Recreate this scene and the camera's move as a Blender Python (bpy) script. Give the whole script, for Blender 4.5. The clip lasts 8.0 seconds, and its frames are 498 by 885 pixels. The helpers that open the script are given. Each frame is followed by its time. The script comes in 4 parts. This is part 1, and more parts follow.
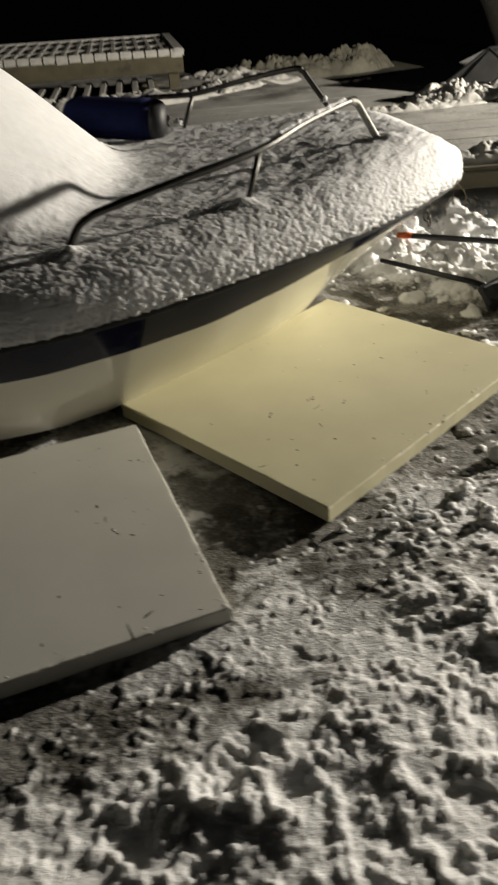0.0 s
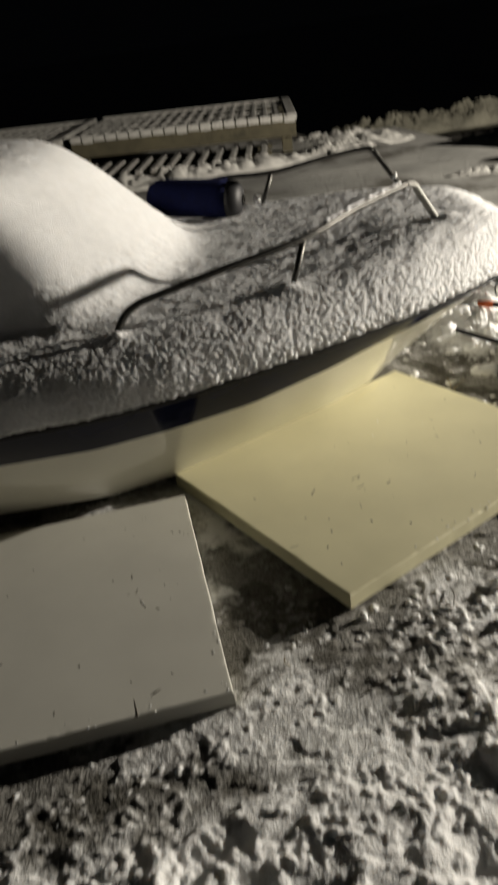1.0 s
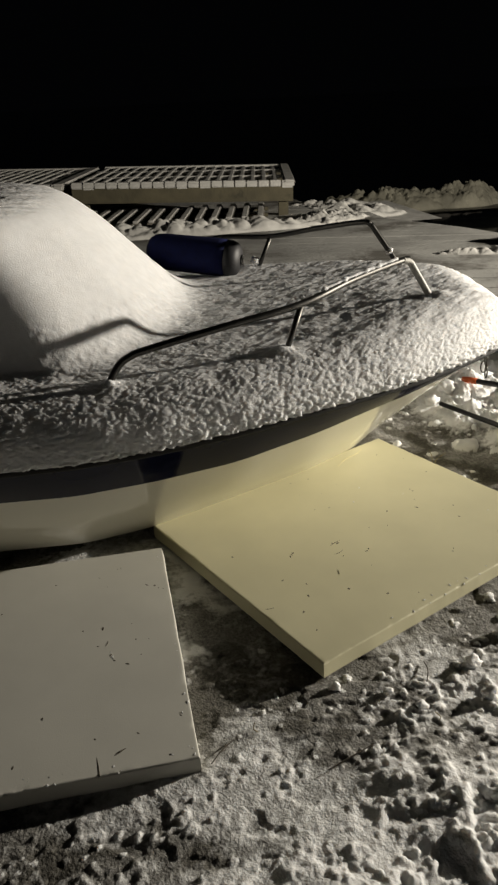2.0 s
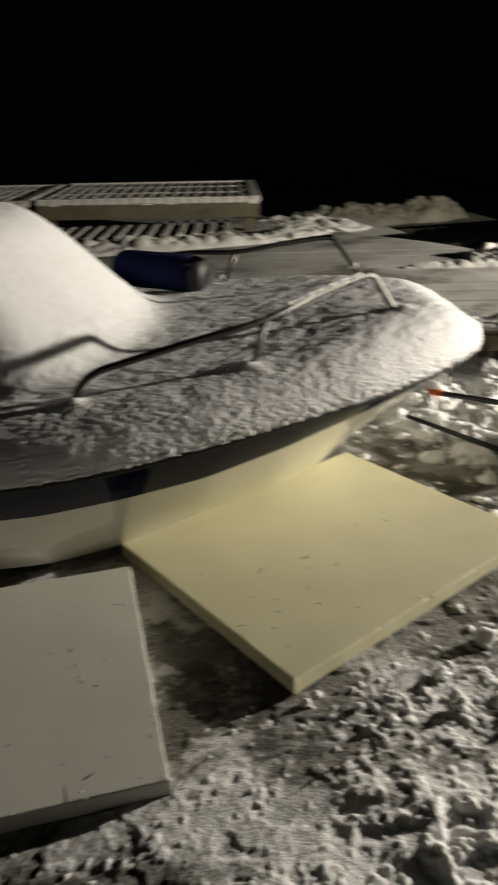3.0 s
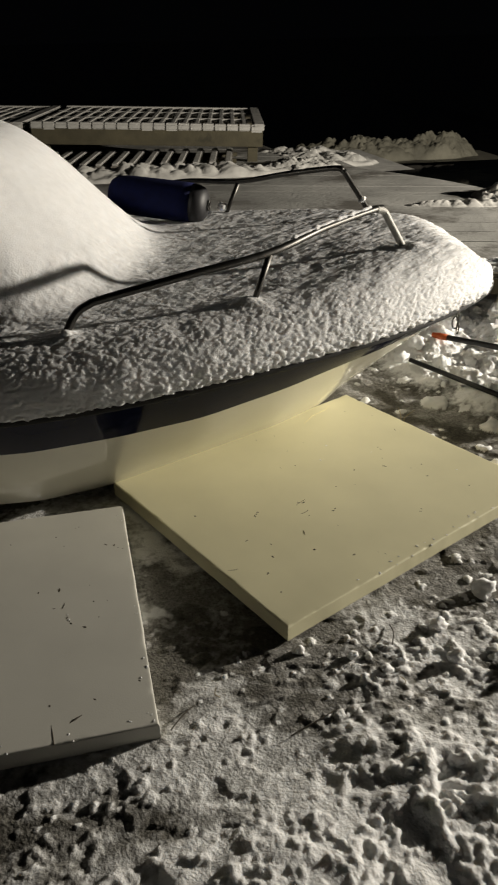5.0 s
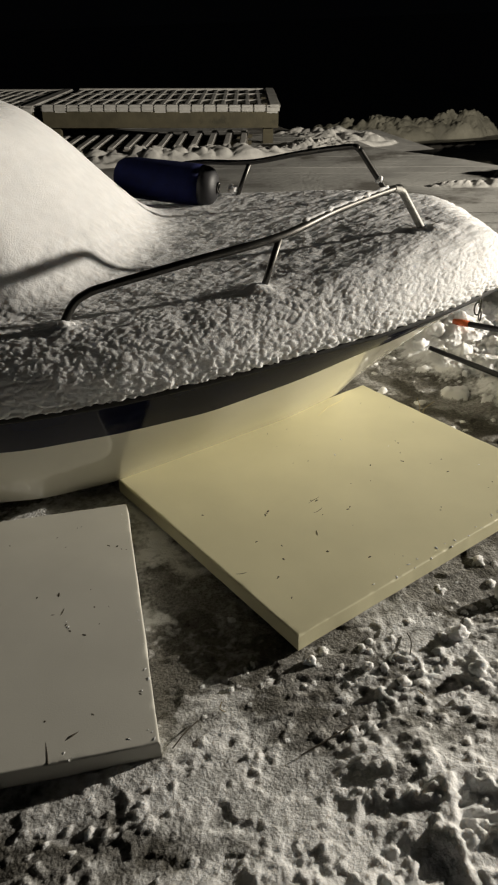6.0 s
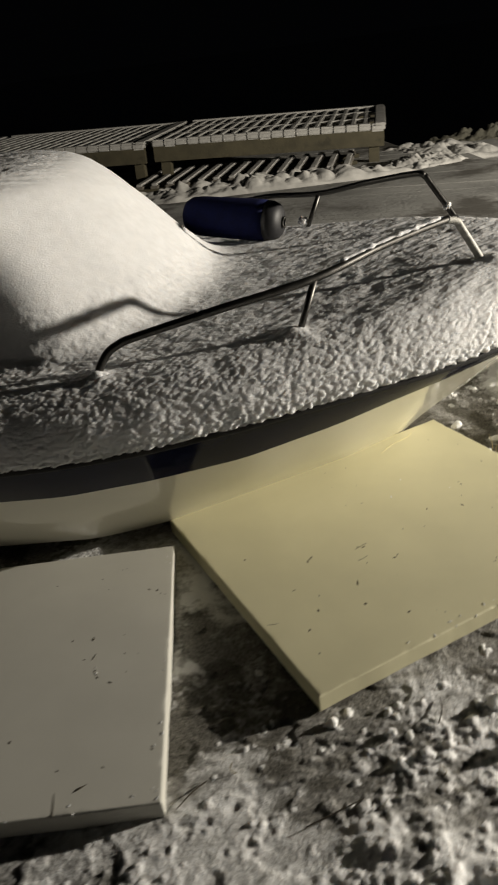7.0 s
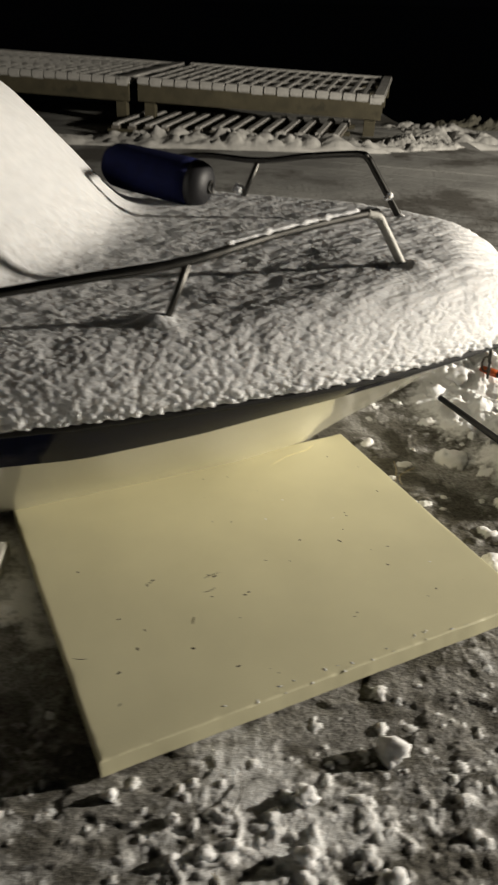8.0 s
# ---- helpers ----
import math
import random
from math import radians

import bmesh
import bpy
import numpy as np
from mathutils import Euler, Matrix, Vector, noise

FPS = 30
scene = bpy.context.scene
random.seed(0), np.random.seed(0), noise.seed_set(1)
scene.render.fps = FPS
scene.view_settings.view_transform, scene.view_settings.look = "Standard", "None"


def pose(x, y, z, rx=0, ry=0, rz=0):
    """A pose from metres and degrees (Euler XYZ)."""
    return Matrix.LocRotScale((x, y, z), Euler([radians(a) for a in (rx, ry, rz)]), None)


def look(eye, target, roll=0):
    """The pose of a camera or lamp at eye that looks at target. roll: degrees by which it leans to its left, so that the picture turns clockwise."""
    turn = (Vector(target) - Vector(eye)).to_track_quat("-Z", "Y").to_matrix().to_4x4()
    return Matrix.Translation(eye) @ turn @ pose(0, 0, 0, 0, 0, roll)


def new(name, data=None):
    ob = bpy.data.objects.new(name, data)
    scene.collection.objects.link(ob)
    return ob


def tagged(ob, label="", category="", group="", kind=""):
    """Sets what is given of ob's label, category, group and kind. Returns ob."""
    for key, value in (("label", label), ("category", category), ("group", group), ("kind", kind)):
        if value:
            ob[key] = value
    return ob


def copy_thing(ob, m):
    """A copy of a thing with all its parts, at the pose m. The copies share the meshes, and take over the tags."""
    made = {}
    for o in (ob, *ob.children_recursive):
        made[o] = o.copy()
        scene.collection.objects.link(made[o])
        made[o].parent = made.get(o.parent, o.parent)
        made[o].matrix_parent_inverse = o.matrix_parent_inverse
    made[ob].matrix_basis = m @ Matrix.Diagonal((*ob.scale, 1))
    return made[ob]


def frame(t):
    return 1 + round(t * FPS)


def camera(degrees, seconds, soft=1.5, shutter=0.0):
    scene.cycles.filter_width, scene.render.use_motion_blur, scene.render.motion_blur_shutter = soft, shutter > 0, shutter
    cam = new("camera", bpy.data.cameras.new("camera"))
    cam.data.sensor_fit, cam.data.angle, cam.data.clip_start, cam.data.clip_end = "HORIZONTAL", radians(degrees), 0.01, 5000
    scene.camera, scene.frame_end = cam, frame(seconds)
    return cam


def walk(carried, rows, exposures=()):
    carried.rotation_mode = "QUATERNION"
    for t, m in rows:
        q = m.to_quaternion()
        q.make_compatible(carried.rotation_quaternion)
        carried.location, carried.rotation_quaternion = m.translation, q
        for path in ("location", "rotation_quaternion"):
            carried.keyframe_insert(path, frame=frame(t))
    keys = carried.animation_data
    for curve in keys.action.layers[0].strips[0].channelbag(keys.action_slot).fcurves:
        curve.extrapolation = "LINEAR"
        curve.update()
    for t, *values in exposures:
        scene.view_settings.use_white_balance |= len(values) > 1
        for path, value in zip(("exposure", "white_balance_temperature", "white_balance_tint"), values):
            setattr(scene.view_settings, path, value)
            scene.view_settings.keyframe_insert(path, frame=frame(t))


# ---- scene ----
cam = camera(36.5, 8.0, soft=2.0, shutter=0.8)
PATH = [
    (0, (0.032, 0.303, 1.422), (0.552, 1.903, 0.341), -5.5),
    (0.5, (0.224, 0.282, 1.438), (0.688, 1.868, 0.311), -5.0),
    (1, (0.334, 0.231, 1.524), (0.558, 1.975, 0.572), -8.8),
    (1.5, (0.345, 0.244, 1.536), (0.664, 2.006, 0.644), -5.5),
    (1.7, (0.311, 0.245, 1.543), (0.635, 2.019, 0.678), -3.6),
    (2.8, (0.284, 0.247, 1.55), (0.605, 2.051, 0.747), -2.7),
    (3, (0.311, 0.252, 1.547), (0.709, 2.039, 0.742), -3.0),
    (3.5, (0.359, 0.283, 1.526), (0.879, 2.013, 0.668), -3.3),
    (4, (0.348, 0.291, 1.513), (0.871, 1.99, 0.598), -2.4),
    (4.5, (0.327, 0.302, 1.513), (0.789, 2.004, 0.57), -1.6),
    (5, (0.316, 0.337, 1.512), (0.708, 2.053, 0.563), -1.2),
    (6.3, (0.446, 0.47, 1.472), (0.731, 2.186, 0.485), -3.5),
    (6.5, (0.533, 0.462, 1.493), (0.687, 2.202, 0.519), -5.7),
    (7, (0.685, 0.497, 1.521), (0.679, 2.272, 0.598), -7.7),
    (7.5, (0.871, 0.701, 1.48), (0.916, 2.462, 0.532), -1.0),
    (8, (1.048, 0.845, 1.459), (1.09, 2.568, 0.444), 1.2),
]
walk(cam, [(t, look(eye, target, roll)) for t, eye, target, roll in PATH], [(0, 0.1), (1.5, 0.0), (4.5, -0.04), (7.0, -0.03), (8, -0.12)])

# ---- light: one work lamp beyond the bow, at the height of a chest, and a black winter night ----
world = bpy.data.worlds.new("night")
scene.world = world
world.use_nodes = True
world.node_tree.nodes["Background"].inputs[0].default_value = (0.55, 0.6, 0.7, 1)
world.node_tree.nodes["Background"].inputs[1].default_value = 0.0012
lamp = bpy.data.lights.new("work_lamp", "POINT")
lamp.energy, lamp.color, lamp.shadow_soft_size = 2480, (1.0, 0.92, 0.79), 0.06
flood = new("work_lamp", lamp)
flood.location = (7.0, 3.22, 1.55)

# ---- noise ----
TABLES = [np.random.RandomState(s).rand(256, 256) for s in range(12)]


def vnoise(x, y, seed=0):
    """Smooth noise, 0 to 1, with a cell of one unit."""
    xf, yf = np.floor(x), np.floor(y)
    xi, yi = xf.astype(int), yf.astype(int)
    a, b = x - xf, y - yf
    a, b = a * a * a * (a * (6 * a - 15) + 10), b * b * b * (b * (6 * b - 15) + 10)
    tb = TABLES[seed % 12]
    n00, n10 = tb[xi & 255, yi & 255], tb[(xi + 1) & 255, yi & 255]
    n01, n11 = tb[xi & 255, (yi + 1) & 255], tb[(xi + 1) & 255, (yi + 1) & 255]
    return (n00 * (1 - a) + n10 * a) * (1 - b) + (n01 * (1 - a) + n11 * a) * b


def fbm(x, y, seed=0, octaves=4, gain=0.5):
    total, amp, norm = 0, 1.0, 0.0
    for o in range(octaves):
        c, s = math.cos(0.6 * o + seed), math.sin(0.6 * o + seed)
        total = total + amp * vnoise((c * x - s * y) * 2 ** o + 17.3 * o, (s * x + c * y) * 2 ** o + 5.1 * o, seed + o)
        norm += amp
        amp *= gain
    return total / norm


def billow(x, y, seed=0, octaves=4, gain=0.5):
    """Rounded lumps with sharp hollows, 0 to 1."""
    total, amp, norm = 0, 1.0, 0.0
    for o in range(octaves):
        c, s = math.cos(0.9 * o + seed), math.sin(0.9 * o + seed)
        n = vnoise((c * x - s * y) * 2 ** o + 9.7 * o, (s * x + c * y) * 2 ** o + 3.3 * o, seed + o)
        total = total + amp * np.abs(2 * n - 1)
        norm += amp
        amp *= gain
    return total / norm


def domes(x, y, seed=0):
    """Rounded lumps of uneven size crowded together, 0 to 1, about one to a unit."""
    xf, yf = np.floor(x).astype(int), np.floor(y).astype(int)
    ta, tb, tc = TABLES[seed % 12], TABLES[(seed + 5) % 12], TABLES[(seed + 9) % 12]
    total = np.zeros(np.broadcast(x, y).shape)
    for i in (-1, 0, 1):
        for j in (-1, 0, 1):
            a, b = (xf + i) & 255, (yf + j) & 255
            d2 = (x - xf - i - ta[a, b]) ** 2 + (y - yf - j - tb[a, b]) ** 2
            r = 0.45 + 0.5 * tc[a, b]
            total += np.expm1(8 * (0.45 + 0.55 * tc[b, a]) * np.clip(1 - d2 / (r * r), 0, 1) ** 0.75)
    return np.log1p(total) / 8


def step(a, b, x):
    t = np.clip((x - a) / (b - a), 0, 1)
    return t * t * (3 - 2 * t)


# ---- materials ----
def mat(name, color, rough=0.6, metal=0.0, var=0.15, scale=8.0, bump=0.0, bump_scale=60.0, coat=0.0, dirt=None, dirt_scale=3.0, dirt_at=0.6, spec=0.5, soft=0.0):
    m = bpy.data.materials.new(name)
    m.use_nodes = True
    nt = m.node_tree
    n, l = nt.nodes, nt.links
    p = n["Principled BSDF"]
    co = n.new("ShaderNodeTexCoord")
    na = n.new("ShaderNodeTexNoise")
    na.inputs["Scale"].default_value, na.inputs["Detail"].default_value = scale, 6
    l.new(co.outputs["Object"], na.inputs["Vector"])
    ramp = n.new("ShaderNodeMapRange")
    ramp.inputs[1].default_value, ramp.inputs[2].default_value = 0.3, 0.7
    ramp.inputs[3].default_value, ramp.inputs[4].default_value = 1 - var, 1 + var * 0.4
    l.new(na.outputs[0], ramp.inputs[0])
    mul = n.new("ShaderNodeVectorMath")
    mul.operation = "SCALE"
    mul.inputs[0].default_value = color
    l.new(ramp.outputs[0], mul.inputs["Scale"])
    out = mul.outputs[0]
    if dirt:
        nb = n.new("ShaderNodeTexNoise")
        nb.inputs["Scale"].default_value, nb.inputs["Detail"].default_value, nb.inputs["Roughness"].default_value = dirt_scale, 8, 0.65
        l.new(co.outputs["Object"], nb.inputs["Vector"])
        edge = n.new("ShaderNodeMapRange")
        edge.inputs[1].default_value, edge.inputs[2].default_value = dirt_at, dirt_at + 0.1
        l.new(nb.outputs[0], edge.inputs[0])
        mix = n.new("ShaderNodeMix")
        mix.data_type = "RGBA"
        l.new(edge.outputs[0], mix.inputs[0])
        l.new(out, mix.inputs[6])
        mix.inputs[7].default_value = (*dirt, 1)
        out = mix.outputs[2]
    l.new(out, p.inputs["Base Color"])
    rr = n.new("ShaderNodeMapRange")
    rr.inputs[3].default_value, rr.inputs[4].default_value = max(rough - 0.08, 0.02), min(rough + 0.08, 1)
    l.new(na.outputs[0], rr.inputs[0])
    l.new(rr.outputs[0], p.inputs["Roughness"])
    p.inputs["Metallic"].default_value = metal
    p.inputs["Specular IOR Level"].default_value = spec
    p.inputs["Coat Weight"].default_value = coat
    p.inputs["Coat Roughness"].default_value = 0.06
    if soft:
        p.inputs["Subsurface Weight"].default_value, p.inputs["Subsurface Scale"].default_value = 0.55, soft
        p.inputs["Subsurface Radius"].default_value = (1, 0.95, 0.9)
    if bump:
        nc = n.new("ShaderNodeTexNoise")
        nc.inputs["Scale"].default_value, nc.inputs["Detail"].default_value = bump_scale, 5
        l.new(co.outputs["Object"], nc.inputs["Vector"])
        bp = n.new("ShaderNodeBump")
        bp.inputs["Strength"].default_value, bp.inputs["Distance"].default_value = 1.0, bump
        l.new(nc.outputs[0], bp.inputs["Height"])
        l.new(bp.outputs[0], p.inputs["Normal"])
    return m


SNOW = mat("snow", (0.86, 0.86, 0.86), 0.75, var=0.06, scale=30, bump=0.0022, bump_scale=190, spec=0.25, soft=0.018)
SNOW_DECK = mat("deck_snow", (0.86, 0.86, 0.86), 0.75, var=0.06, scale=30, bump=0.0016, bump_scale=190, spec=0.2, soft=0.03)
SNOW_OLD = mat("grey_old_snow", (0.5, 0.49, 0.46), 0.75, var=0.25, scale=9, bump=0.003, bump_scale=90, spec=0.2)
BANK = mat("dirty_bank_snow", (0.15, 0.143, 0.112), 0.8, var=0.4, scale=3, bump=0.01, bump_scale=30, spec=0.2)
SNOW_DIRTY = mat("dusted_planks", (0.4, 0.395, 0.37), 0.75, var=0.35, scale=2.2, bump=0.005, bump_scale=35, dirt=(0.15, 0.142, 0.125), dirt_scale=1.3, dirt_at=0.5, spec=0.25)
FOAM_CREAM = mat("cream_foam", (0.69, 0.652, 0.44), 0.45, var=0.07, scale=4, bump=0.0002, bump_scale=220, dirt=(0.66, 0.58, 0.38), dirt_scale=9, dirt_at=0.7, spec=0.35)
FOAM_WHITE = mat("white_foam", (0.62, 0.61, 0.55), 0.5, var=0.07, scale=4, bump=0.0002, bump_scale=220, dirt=(0.5, 0.48, 0.38), dirt_scale=9, dirt_at=0.7, spec=0.35)
FOAM_CORE = mat("broken_foam", (0.8, 0.72, 0.42), 0.8, var=0.2, scale=60, bump=0.002, bump_scale=200, spec=0.2)
GEL_CREAM = mat("cream_gelcoat", (0.82, 0.8, 0.69), 0.09, var=0.05, scale=3, dirt=(0.7, 0.67, 0.55), dirt_scale=5, dirt_at=0.68, spec=0.8)
GEL_BLUE = mat("navy_gelcoat", (0.006, 0.008, 0.026), 0.1, var=0.2, scale=5, spec=0.35)
RUBBER = mat("black_rubber", (0.012, 0.012, 0.012), 0.8, var=0.3, scale=20, bump=0.0006, bump_scale=120)
GEL_WHITE = mat("white_gelcoat", (0.75, 0.74, 0.7), 0.25, var=0.06, scale=4, coat=0.4)
STEEL = mat("polished_steel", (0.1, 0.097, 0.09), 0.4, 1.0, var=0.15, scale=30)
FROST = mat("frosted_steel", (0.5, 0.49, 0.45), 0.6, 0.2, var=0.3, scale=60, bump=0.0004, bump_scale=300)
FENDER_BLUE = mat("blue_fender_cover", (0.005, 0.008, 0.05), 0.85, var=0.3, scale=40, bump=0.0012, bump_scale=300, spec=0.2)
FENDER_END = mat("grey_fender_end", (0.012, 0.012, 0.014), 0.55, var=0.2, scale=20)
TIMBER = mat("weathered_timber", (0.085, 0.074, 0.043), 0.8, var=0.35, scale=6, bump=0.002, bump_scale=40, dirt=(0.045, 0.04, 0.024), dirt_scale=3, dirt_at=0.58)
GREY_WOOD = mat("grey_slat_wood", (0.2, 0.18, 0.15), 0.8, var=0.35, scale=5, bump=0.002, bump_scale=50)
BLACK_PLASTIC = mat("black_plastic", (0.018, 0.018, 0.02), 0.45, var=0.25, scale=25)
BRISTLE = mat("black_bristle", (0.03, 0.03, 0.032), 0.6, var=0.3, scale=50)
ORANGE = mat("orange_paint", (0.5, 0.09, 0.012), 0.5, var=0.25, scale=40, dirt=(0.16, 0.05, 0.02), dirt_scale=30, dirt_at=0.6)
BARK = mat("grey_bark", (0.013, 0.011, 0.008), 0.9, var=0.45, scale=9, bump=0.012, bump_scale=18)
STRAW = mat("dry_grass", (0.35, 0.28, 0.14), 0.8, var=0.3, scale=60)
DARK_SPECK = mat("dark_speck", (0.05, 0.038, 0.022), 0.8, var=0.4, scale=200)
GLASS_DARK = mat("dark_window_frame", (0.012, 0.012, 0.013), 0.35, var=0.2, scale=20)
ACRYLIC = mat("frosted_acrylic", (0.06, 0.06, 0.06), 0.4, var=0.35, scale=7, dirt=(0.3, 0.3, 0.29), dirt_scale=6, dirt_at=0.6)
WATER = mat("black_water", (0.004, 0.005, 0.006), 0.12, var=0.2, scale=2, bump=0.01, bump_scale=2.5)


def ground_material():
    """Packed grey ice and grit where the snow is worn thin, white snow elsewhere."""
    m = mat("trodden_snow", (0.86, 0.86, 0.85), 0.75, var=0.06, scale=25, bump=0.0042, bump_scale=140, spec=0.25, soft=0.016)
    nt = m.node_tree
    n, l = nt.nodes, nt.links
    p = n["Principled BSDF"]
    snow_out = p.inputs["Base Color"].links[0].from_socket
    at = n.new("ShaderNodeAttribute")
    at.attribute_name = "cover"
    co = n.new("ShaderNodeTexCoord")
    fine = n.new("ShaderNodeTexNoise")
    fine.inputs["Scale"].default_value, fine.inputs["Detail"].default_value, fine.inputs["Roughness"].default_value = 22, 10, 0.75
    l.new(co.outputs["Object"], fine.inputs["Vector"])
    add = n.new("ShaderNodeMath")
    add.operation = "MULTIPLY_ADD"
    l.new(fine.outputs[0], add.inputs[0])
    add.inputs[1].default_value = 0.9
    l.new(at.outputs["Fac"], add.inputs[2])
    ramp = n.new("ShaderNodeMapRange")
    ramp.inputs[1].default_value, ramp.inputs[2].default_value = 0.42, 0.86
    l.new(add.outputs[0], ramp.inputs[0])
    grit = n.new("ShaderNodeTexNoise")
    grit.inputs["Scale"].default_value, grit.inputs["Detail"].default_value, grit.inputs["Roughness"].default_value = 95, 8, 0.8
    l.new(co.outputs["Object"], grit.inputs["Vector"])
    gm = n.new("ShaderNodeMix")
    gm.data_type = "RGBA"
    gm.inputs[6].default_value, gm.inputs[7].default_value = (0.05, 0.047, 0.042, 1), (0.42, 0.41, 0.38, 1)
    spread = n.new("ShaderNodeMapRange")
    spread.inputs[1].default_value, spread.inputs[2].default_value = 0.32, 0.64
    l.new(grit.outputs[0], spread.inputs[0])
    l.new(spread.outputs[0], gm.inputs[0])
    wet = n.new("ShaderNodeAttribute")
    wet.attribute_name = "bare_ice"
    dim = n.new("ShaderNodeMix")
    dim.data_type, dim.blend_type = "RGBA", "MULTIPLY"
    l.new(wet.outputs["Fac"], dim.inputs[0])
    l.new(gm.outputs[2], dim.inputs[6])
    dim.inputs[7].default_value = (0.42, 0.405, 0.365, 1)
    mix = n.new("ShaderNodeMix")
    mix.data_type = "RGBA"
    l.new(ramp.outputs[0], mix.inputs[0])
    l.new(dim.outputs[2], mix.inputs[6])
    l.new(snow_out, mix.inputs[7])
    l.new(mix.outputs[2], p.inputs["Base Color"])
    return m


GROUND = ground_material()


# ---- mesh helpers ----
def mesh_of(name, verts, faces, material, smooth=True):
    me = bpy.data.meshes.new(name)
    me.from_pydata([tuple(v) for v in verts], [], faces)
    me.materials.append(material)
    if smooth:
        me.polygons.foreach_set("use_smooth", [True] * len(me.polygons))
    me.update()
    return me


def grid_faces(rows, cols, flip=False):
    i = np.arange((rows - 1) * (cols - 1))
    a = i // (cols - 1) * cols + i % (cols - 1)
    q = np.stack([a, a + 1, a + cols + 1, a + cols], 1)
    return (q[:, ::-1] if flip else q).tolist()


def solid(name, verts, faces, material, parent=None, label="", smooth=True):
    ob = new(name, mesh_of(name, verts, faces, material, smooth))
    if parent:
        ob.parent = parent
    if label:
        ob["label"] = label
    return ob


def part(name, bm, material, parent=None, label="", smooth=False):
    me = bpy.data.meshes.new(name)
    bm.to_mesh(me)
    bm.free()
    me.materials.append(material)
    if smooth:
        me.polygons.foreach_set("use_smooth", [True] * len(me.polygons))
    ob = new(name, me)
    if parent:
        ob.parent = parent
    if label:
        ob["label"] = label
    return ob


def block(x0, x1, y0, y1, z0, z1, bevel=0.004):
    bm = bmesh.new()
    bmesh.ops.create_cube(bm, size=1)
    for v in bm.verts:
        v.co = ((x0 + x1) / 2 + v.co.x * (x1 - x0), (y0 + y1) / 2 + v.co.y * (y1 - y0), (z0 + z1) / 2 + v.co.z * (z1 - z0))
    if bevel:
        bmesh.ops.bevel(bm, geom=bm.edges[:], offset=bevel, segments=2, affect="EDGES")
    return bm


def spline(points, per=10):
    """A smooth line through the points."""
    p = [Vector(points[0])] + [Vector(q) for q in points] + [Vector(points[-1])]
    out = []
    for i in range(1, len(p) - 2):
        for k in range(per):
            t = k / per
            out.append(0.5 * (2 * p[i] + (p[i + 1] - p[i - 1]) * t + (2 * p[i - 1] - 5 * p[i] + 4 * p[i + 1] - p[i + 2]) * t * t
                              + (3 * p[i] - p[i - 1] - 3 * p[i + 1] + p[i + 2]) * t ** 3))
    return out + [p[-2]]


def tube(points, radii, sides=12, wobble=0.0):
    """A round bar along a line, closed at both ends."""
    bm = bmesh.new()
    rings = []
    n = len(points)
    up = Vector((0.13, 0.31, 0.94))
    for i, q in enumerate(points):
        d = (Vector(points[min(i + 1, n - 1)]) - Vector(points[max(i - 1, 0)])).normalized()
        a = d.cross(up).normalized()
        b = d.cross(a)
        r = radii[i] if hasattr(radii, "__len__") else radii
        ring = []
        for k in range(sides):
            th = 2 * math.pi * k / sides
            rr = r * (1 + wobble * (noise.noise(Vector((i * 0.4, math.cos(th) * 1.3, math.sin(th) * 1.3)))))
            ring.append(bm.verts.new(Vector(q) + rr * (math.cos(th) * a + math.sin(th) * b)))
        rings.append(ring)
    for r0, r1 in zip(rings, rings[1:]):
        for k in range(sides):
            bm.faces.new((r0[k], r0[(k + 1) % sides], r1[(k + 1) % sides], r1[k]))
    bm.faces.new(rings[0][::-1])
    bm.faces.new(rings[-1])
    bmesh.ops.recalc_face_normals(bm, faces=bm.faces[:])
    return bm


def group_of(name, m, label, category, **tags):
    ob = new(name)
    ob.matrix_world = m
    ob.empty_display_size = 0.1
    return tagged(ob, label, category, **tags)


# ---- the ground: one sheet to the horizon, fine where the camera passes ----
def axis(lo, hi, fine, reach):
    mid = list(np.arange(lo, hi + fine / 2, fine))
    out, s = [], fine
    x = mid[-1]
    while x < reach:
        s *= 1.16
        x += s
        out.append(x)
    low, s, x = [], fine, mid[0]
    while x > -reach:
        s *= 1.16
        x -= s
        low.append(x)
    return np.array(low[::-1] + mid + out)


FINE = 0.005
GX, GY = axis(-0.75, 2.95, FINE, 400), axis(0.75, 4.35, FINE, 400)
X, Y = np.meshgrid(GX, GY)

warp = 0.35 * (fbm(X * 1.7, Y * 1.7, 3, 3) - 0.5)
near_snow = step(-0.12, 0.16, 1.3 + 0.18 * X - Y + warp)
right_snow = step(-0.1, 0.16, X - 1.97 + 0.7 * warp + 0.14 * step(3.25, 3.7, Y) + 0.1 * step(2.5, 2.2, Y)) * step(1.3, 1.8, Y)
far_snow = step(4.0, 5.0, np.hypot(X - 1, Y - 2.2))
deep = np.maximum(np.maximum(near_snow, right_snow), far_snow)

